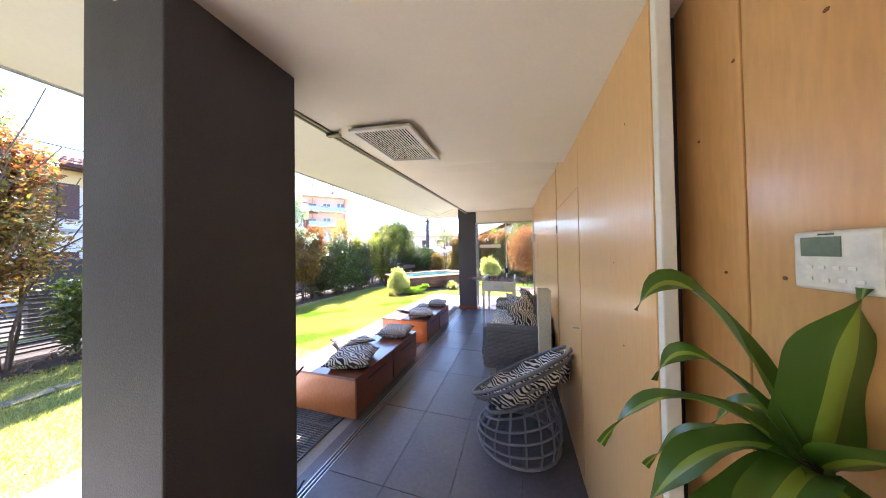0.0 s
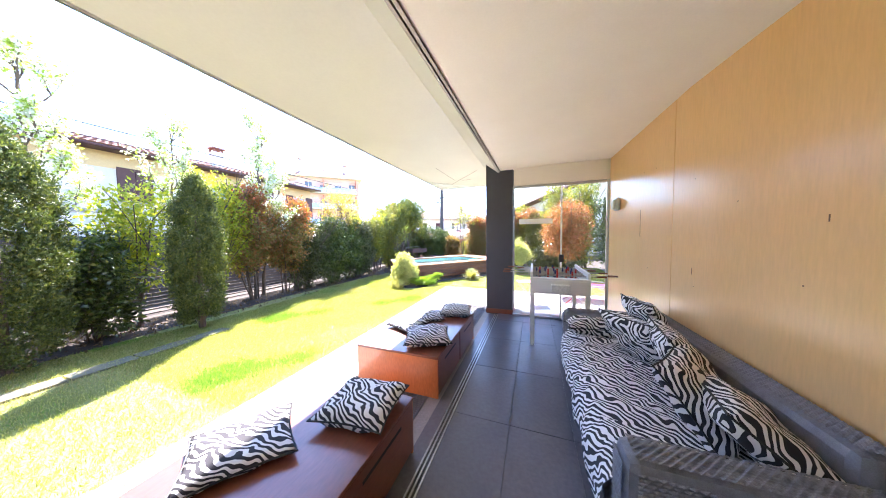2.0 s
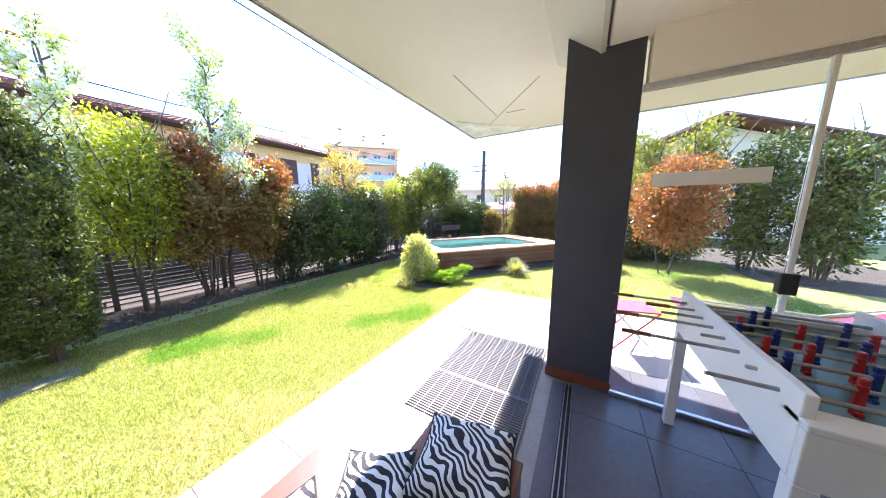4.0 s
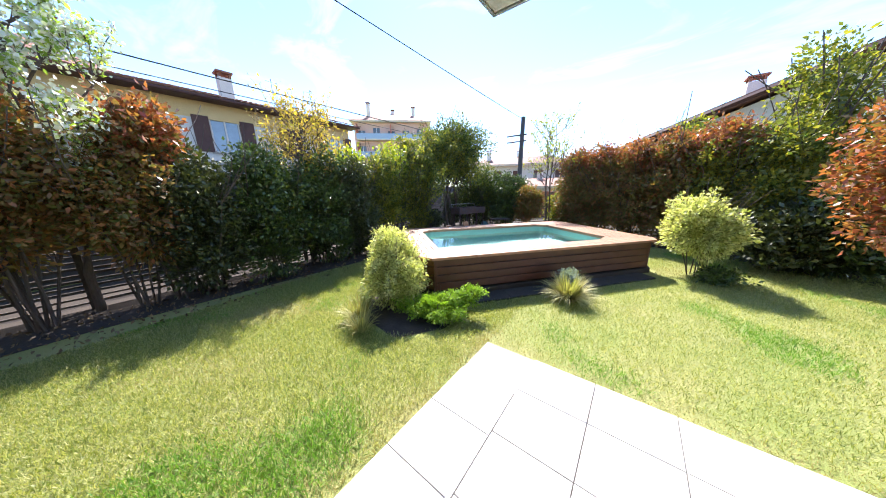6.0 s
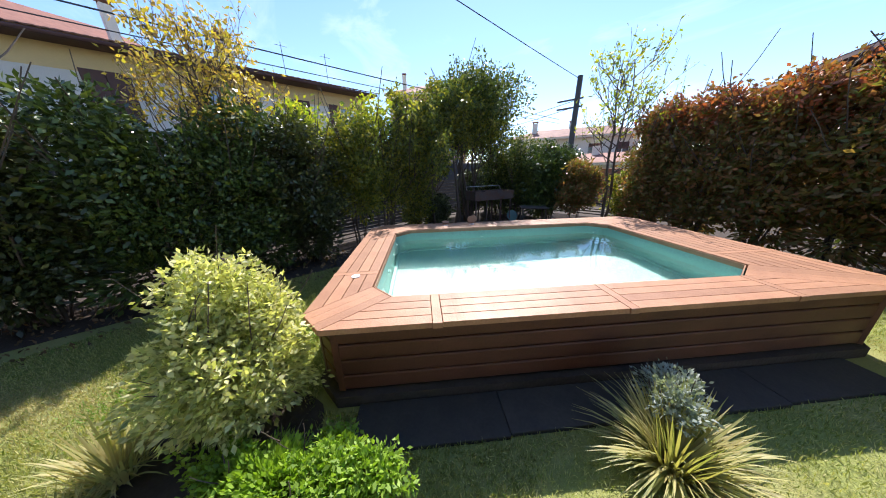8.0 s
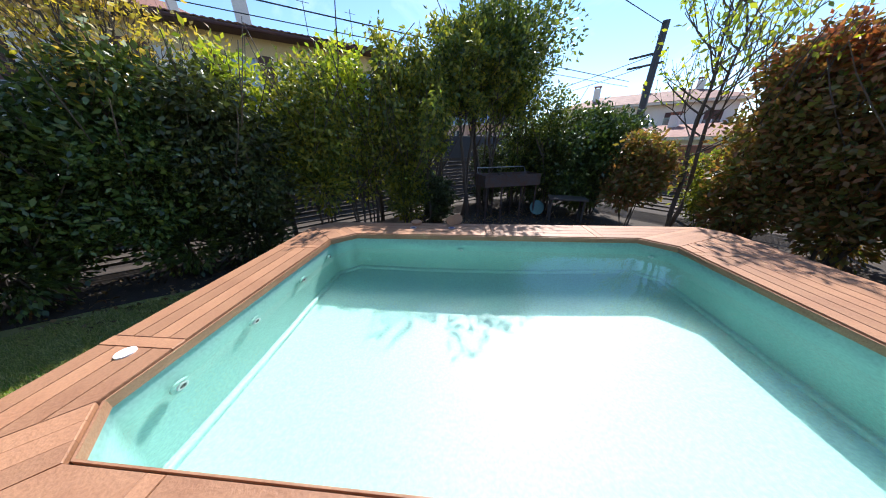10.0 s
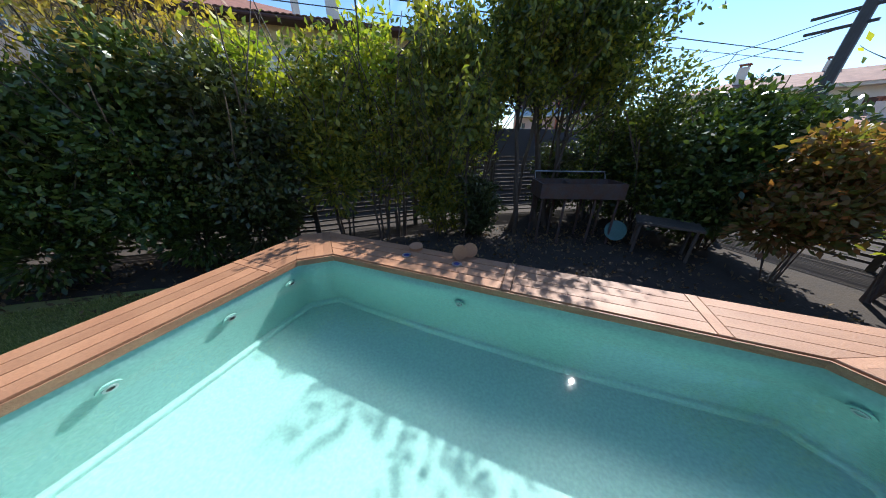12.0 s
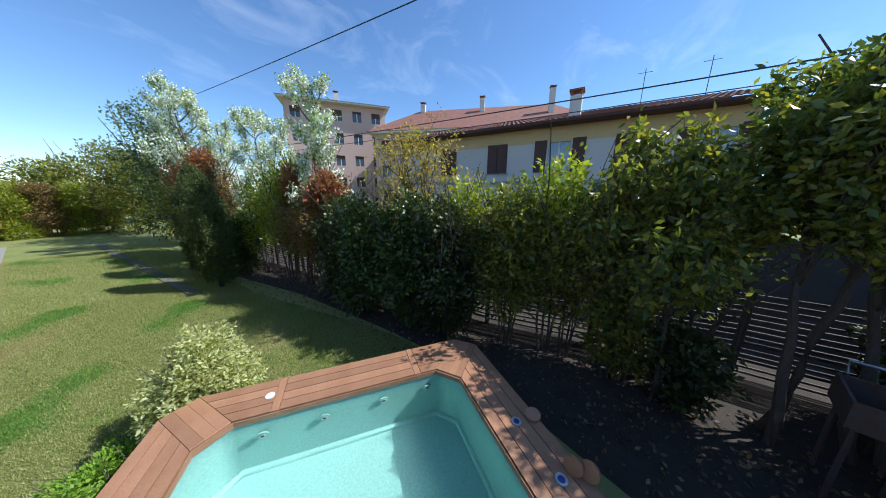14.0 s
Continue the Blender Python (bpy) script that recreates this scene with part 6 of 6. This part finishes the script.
for k in range(8):
    y = 0.13 + k * (FL - 0.26) / 7
    red = k in (0, 1, 3, 5)
    off = rng8.uniform(-0.10, 0.10)
    x0, x1 = (-0.22 + off, FW + 0.12 + off) if not red else (-0.12 + off, FW + 0.24 + off)
    rod = part("rod", tube([(x0, y, 0.925), (x1, y, 0.925)], 0.008, 8), STEEL, foos, "steel rod")
    xe = x1 if red else x0
    part("grip", tube([(xe - 0.10, y, 0.925), (xe + 0.01, y, 0.925)], 0.011, 8), RED_PLY, rod, "brown grip")
    for c in range((1, 2, 3, 5, 5, 3, 2, 1)[k]):
        cnt = (1, 2, 3, 5, 5, 3, 2, 1)[k]
        x = 0.05 + (FW - 0.10) * (c + 0.5) / cnt + off * 0.3
        bm = bmesh.new()
        add_box(bm, x - 0.012, y - 0.008, 0.845, x + 0.012, y + 0.008, 0.945, 0.004)
        add_box(bm, x - 0.010, y - 0.018, 0.835, x + 0.010, y + 0.012, 0.852, 0.004)
        add_box(bm, x - 0.011, y - 0.010, 0.945, x + 0.011, y + 0.010, 0.970, 0.006)
        part("player", bm, RED if red else NAVY, rod)

# ---- wall lamp, thermostat, vent ----
wl2 = thing("wall_lamp", "small cream bulkhead lamp on the timber wall, unlit", "lamp", at=(2.70, 7.82, 1.88))
part("housing", box(-0.055, -0.065, -0.085, -0.002, 0.065, 0.085, 0.018), PLASTIC, wl2)
part("diffuser", box(-0.085, -0.048, -0.068, -0.0555, 0.048, 0.068, 0.014), PLASTIC, wl2, "white diffuser")

th = thing("thermostat", "white wall controller with a grey display and small buttons", "thermostat", at=(2.80, 2.305, 1.545))
part("case", box(-0.022, -0.070, -0.055, -0.001, 0.060, 0.055, 0.006), PLASTIC, th)
part("display", box(-0.0245, -0.020, 0.008, -0.0222, 0.042, 0.044), SCREEN, th, "grey-green display")
for y, z in ((0.030, -0.012), (0.010, -0.012), (-0.012, -0.012), (-0.034, -0.012), (0.030, -0.034), (0.004, -0.036), (-0.020, -0.034), (-0.044, -0.034)):
    part("button", box(-0.0235, y - 0.005, z - 0.003, -0.0222, y + 0.005, z + 0.003), WHITE, th)
th.matrix_world = pose(2.80, 2.288, 1.537) @ Matrix.Scale(0.88, 4)
part("badge", box(-0.0235, -0.010, 0.047, -0.0222, 0.014, 0.050), DARK_METAL, th)

VX0, VX1, VY0, VY1, VZ = 1.18, 1.62, 3.22, 3.85, 2.447
vent = thing("ceiling_vent", "white slatted air grille in the ceiling", "vent", at=(VX0, VY0, VZ))
part("frame", ring_wall([(-0.02, -0.02), (VX1 - VX0 + 0.02, -0.02), (VX1 - VX0 + 0.02, VY1 - VY0 + 0.02), (-0.02, VY1 - VY0 + 0.02)], [(0.012, 0.012), (VX1 - VX0 - 0.012, 0.012), (VX1 - VX0 - 0.012, VY1 - VY0 - 0.012), (0.012, VY1 - VY0 - 0.012)], -0.004, 0.016), WHITE, vent)
part("backing", box(0, 0, 0.017, VX1 - VX0, VY1 - VY0, 0.019), BLACK, vent)
for k in range(18):
    x = 0.025 + k * (VX1 - VX0 - 0.05) / 17
    part("slat", box(-0.0085, 0.012, 0, 0.0085, VY1 - VY0 - 0.012, 0.002), WHITE, vent, m=pose(x, 0, 0.006, 0, 16, 0))
vent.matrix_world = pose(VX0, VY0, 2.437, 1.2, 4.4, 0)

# ---- house plant at the start ----
plant = thing("dracaena", "large dracaena with broad arching striped leaves in a tall white pot", "house plant", at=(2.62, 2.27, 0))
bm = bmesh.new()
n = 24
prof = ((0.09, 0.0), (0.11, 0.02), (0.135, 0.46), (0.142, 0.48), (0.125, 0.48), (0.12, 0.44))
rings = [[bm.verts.new((math.cos(6.2832 * i / n) * r, math.sin(6.2832 * i / n) * r, z)) for i in range(n)] for r, z in prof]
for r0, r1 in zip(rings, rings[1:]):
    for i in range(n):
        bm.faces.new((r0[i], r0[(i + 1) % n], r1[(i + 1) % n], r1[i]))
bm.faces.new(rings[0][::-1])
part("pot", bm, WHITE, plant, "white pot")
part("soil", prism([(math.cos(6.2832 * i / n) * 0.121, math.sin(6.2832 * i / n) * 0.121) for i in range(n)], 0.42, 0.445), SOIL, plant)
part("cane", tube([(0, 0, 0.43), (0.03, 0.0, 0.8), (0.12, 0.01, 1.22)], 0.022, 10, taper=0.016), BARK, plant)


def strap_leaf(p0, p1, p2, width, twist):
    """A broad strap leaf on a curve from p0 by p1 to p2: folded along its pale midrib, wavy at the edges."""
    a, b, c = Vector(p0), Vector(p1), Vector(p2)
    bm = bmesh.new()
    prev = None
    n = 18
    for i in range(n + 1):
        t = i / n
        q = a * (1 - t) ** 2 + b * 2 * t * (1 - t) + c * t * t
        d = ((b - a) * (1 - t) + (c - b) * t).normalized()
        side = d.cross(Vector((0, 0, 1))).normalized()
        up = side.cross(d)
        s = side * math.cos(twist * t) + up * math.sin(twist * t)
        nrm = s.cross(d)
        w = width * (0.30 + 0.70 * math.sin(math.pi * min(1, t * 0.85 + 0.12))) * (1 - max(0, (t - 0.6) / 0.4) ** 2.2) * 0.5 + 0.001
        wave = nrm * 0.008 * math.sin(11 * t)
        row = [bm.verts.new(q + s * w * k + nrm * (abs(k) * 0.35 * w) + wave * k) for k in (-1, -0.6, -0.22, 0.0, 0.22, 0.6, 1)]
        if prev:
            for k in range(6):
                f = bm.faces.new((prev[k], prev[k + 1], row[k + 1], row[k]))
                f.material_index = 1 if k in (2, 3) else 0
        prev = row
    return bm


for p1, p2, w, tw in (
        ((0.02, 0.10, 1.62), (-0.075, 0.085, 1.43), 0.078, 0.5),
        ((-0.02, 0.07, 1.37), (-0.15, 0.075, 1.14), 0.066, -0.4),
        ((0.13, -0.03, 1.36), (0.155, -0.03, 1.50), 0.115, 1.2),
        ((0.0, 0.06, 1.46), (-0.05, 0.075, 1.29), 0.040, 0.6),
        ((0.02, 0.01, 1.30), (-0.11, 0.01, 1.06), 0.085, -0.2),
        ((0.14, -0.08, 1.34), (0.14, -0.22, 1.27), 0.070, 0.9),
        ((0.13, 0.10, 1.34), (0.10, 0.20, 1.12), 0.060, 0.7),
        ((0.10, -0.12, 1.24), (0.02, -0.24, 1.05), 0.080, 0.2),
        ((0.05, 0.10, 1.25), (-0.02, 0.20, 1.02), 0.070, 0.3),
        ((0.06, -0.06, 1.28), (-0.08, -0.14, 1.10), 0.070, 0.0),
        ((0.02, -0.02, 1.20), (-0.13, -0.06, 0.95), 0.080, 0.1)):
    lf = part("leaf", strap_leaf((0.13, 0.008, 1.20), p1, p2, w, tw), L_HOUSEPLANT, plant, smooth=True)
    lf.data.materials.append(L_STRIPE)

# ---- floor grates on the terrace ----
def grate(at, w, ln):
    ob = thing("floor_grate", "galvanised steel walk-on grate let into the terrace", "grate", "terrace grates", at=at)
    for a, b, c, d in ((0, 0, w, 0.012), (0, ln - 0.012, w, ln), (0, 0.012, 0.012, ln - 0.012), (w - 0.012, 0.012, w, ln - 0.012)):
        part("frame_bar", box(a, b, -0.030, c, d, 0.0), GRATE_STEEL, ob)
    # added black sheet: gives the gaps between the bars their shade as colour
    part("tray", box(0.013, 0.013, -0.0290, w - 0.013, ln - 0.013, -0.0270), BLACK, ob, "black sheet added below the bars to darken the gaps")
    me = None
    n = int(ln / 0.024)
    for k in range(1, n):
        if me is None:
            br = part("bar", box(0.012, -0.003, -0.026, w - 0.012, 0.003, -0.001), GRATE_STEEL, ob, m=pose(0, k * ln / n, 0))
            me = br.data
        else:
            link("bar", me, None, ob, m=pose(0, k * ln / n, 0))
    me = None
    n = int(w / 0.095)
    for k in range(1, n):
        if me is None:
            br = part("cross_bar", box(-0.003, 0.012, -0.022, 0.003, ln - 0.012, 0.0003), GRATE_STEEL, ob, m=pose(k * w / n, 0, 0))
            me = br.data
        else:
            link("cross_bar", me, None, ob, m=pose(k * w / n, 0, 0))
    return ob


g0 = grate((-0.19, 2.70, 0.0), 0.87, 0.868)
for k in range(1, 7):
    copy_thing(g0, pose(-0.19, 2.70 + k * 0.870, 0.0))

# ---- sun lounger beyond the pillar ----
lg = thing("sun_lounger", "folding sun lounger with magenta canvas on a metal frame", "sun lounger", at=(2.0, 9.75, 0), rz=0)
bm = bmesh.new()
rows_l = []
for i in range(13):
    x = 1.9 * i / 12
    sag = 0.34 - 0.03 * math.sin(math.pi * i / 12) + (0.35 * max(0, (x - 1.25)) if x > 1.25 else 0)
    rows_l.append([bm.verts.new((x, y, sag - 0.015 * (0.3 - abs(y - 0.3)))) for y in (0.02, 0.3, 0.58)])
for a, b in zip(rows_l, rows_l[1:]):
    for k in range(2):
        bm.faces.new((a[k], a[k + 1], b[k + 1], b[k]))
bmesh.ops.solidify(bm, geom=bm.faces[:], thickness=0.008)
part("canvas", bm, MAGENTA, lg, "magenta canvas", smooth=True)
for y in (0.0, 0.6):
    part("side_rail", tube([(0, y, 0.34), (1.25, y, 0.34), (1.9, y, 0.58)], 0.014, 8), STEEL, lg)
    for a, b in ((0.15, 0.75), (1.45, 0.85)):
        part("leg", tube([(a, y, 0.0), (b, y, 0.34)], 0.012, 8), STEEL, lg)

# folding stool frames seen through the glass
for x, y, r in ((1.45, 9.35, 15), (2.35, 9.2, -20)):
    st = thing("folding_stool", "folding metal stool frame with thin red legs on the terrace", "stool", "folding stools", at=(x, y, 0), rz=r)
    for yy in (-0.17, 0.17):
        part("leg", tube([(-0.2, yy, 0.008), (0.2, yy, 0.45)], 0.008, 6), RED, st)
        part("leg", tube([(0.2, yy, 0.008), (-0.2, yy, 0.45)], 0.008, 6), STEEL, st)
    part("seat", box(-0.2, -0.18, 0.448, 0.2, 0.18, 0.462, 0.004), MAGENTA, st)

# ---- old barbecue and low table behind the pool ----
bq = thing("barbecue", "old rusty metal barbecue trough on thin legs", "barbecue", at=(-4.30, 15.55, 0), rz=72)
part("tray", box(-0.55, -0.22, 0.64, 0.55, 0.22, 0.66, 0.003), RUST, bq)
for a, b, c, d in ((-0.55, -0.22, 0.55, -0.205), (-0.55, 0.205, 0.55, 0.22), (-0.55, -0.205, -0.535, 0.205), (0.535, -0.205, 0.55, 0.205), (-0.10, -0.205, -0.085, 0.205)):
    part("side", box(a, b, 0.66, c, d, 0.84 if abs(a) > 0.2 or c > 0.3 else 0.82), RUST, bq)
for x in (-0.5, -0.2, 0.2, 0.5):
    for y in (-0.18, 0.18):
        part("leg", tube([(x, y, 0), (x, y, 0.64)], 0.016, 6), RUST, bq)
part("handle", tube([(-0.5, 0.24, 0.84), (-0.5, 0.30, 0.93), (0.5, 0.30, 0.93), (0.5, 0.24, 0.84)], 0.010, 6), STEEL, bq)
tb = thing("low_table", "small weathered low table under the shrubs", "table", at=(-3.55, 16.35, 0), rz=40)
part("top", box(-0.32, -0.2, 0.40, 0.32, 0.2, 0.43, 0.004), FENCE_WOOD, tb)
for x in (-0.27, 0.27):
    for y in (-0.15, 0.15):
        part("leg", tube([(x, y, 0), (x, y, 0.40)], 0.018, 6), FENCE_WOOD, tb)
rk = thing("racket", "pale green mesh paddle leaning on the ground", "paddle", at=(-3.95, 16.05, 0.0), rz=60)
part("mesh", disc(0.13, 0.01, 24), FIELD, rk, m=pose(0, 0, 0.20, 68, 0, 0))
part("rim", disc(0.14, 0.016, 24, 0.93), FIELD, rk, m=pose(0, 0.001, 0.20, 68, 0, 0))

# ---- floor and terrace tiles ----
def tiles(parent, x0, y0, nx, ny, w, d, gap, thick, top, material, name="tile", skip=None):
    """Tiles as pieces that share one mesh."""
    bm = box(gap / 2, gap / 2, -thick, w - gap / 2, d - gap / 2, 0, 0.0)
    es = [e for e in bm.edges if all(v.co.z > -0.001 for v in e.verts)]
    bmesh.ops.bevel(bm, geom=es, offset=0.002, segments=1, affect='EDGES')
    me = bpy.data.meshes.new(name)
    bm.to_mesh(me)
    bm.free()
    me.materials.append(material)
    for i in range(nx):
        for j in range(ny):
            x, y = x0 + i * w, y0 + j * d
            if skip and skip(x, y):
                continue
            ob = new(name, me)
            ob.parent = parent
            ob.location = (x, y, top + random.uniform(-0.0008, 0.0008))


random.seed(3)
fl = thing("floor_tiles", "grey slate-look floor tiles in a straight grid", "floor", kind="structure")
tiles(fl, 0.965, -1.6, 4, 13, 0.447, 0.80, 0.0025, 0.008, 0.0, FLOOR_TILE, skip=lambda x, y: False)
tr = thing("terrace_tiles", "pale square stone tiles of the terrace", "terrace", kind="structure")
tiles(tr, -0.83, 0.76, 1, 23, 0.45, 0.40, 0.006, 0.014, 0.0, STONE)
tiles(tr, -0.83, -0.44, 1, 3, 0.45, 0.40, 0.006, 0.014, 0.0, STONE)
tiles(tr, -0.38, 0.76, 1, 20, 0.19, 0.40, 0.006, 0.014, 0.0, STONE)
tiles(tr, -0.38, -0.44, 1, 3, 0.19, 0.40, 0.006, 0.014, 0.0, STONE)
tiles(tr, -0.19, -0.52, 2, 7, 0.42, 0.42, 0.006, 0.014, 0.0, STONE)
tiles(tr, -0.38, 8.80, 14, 4, 0.45, 0.40, 0.006, 0.014, 0.0, STONE)
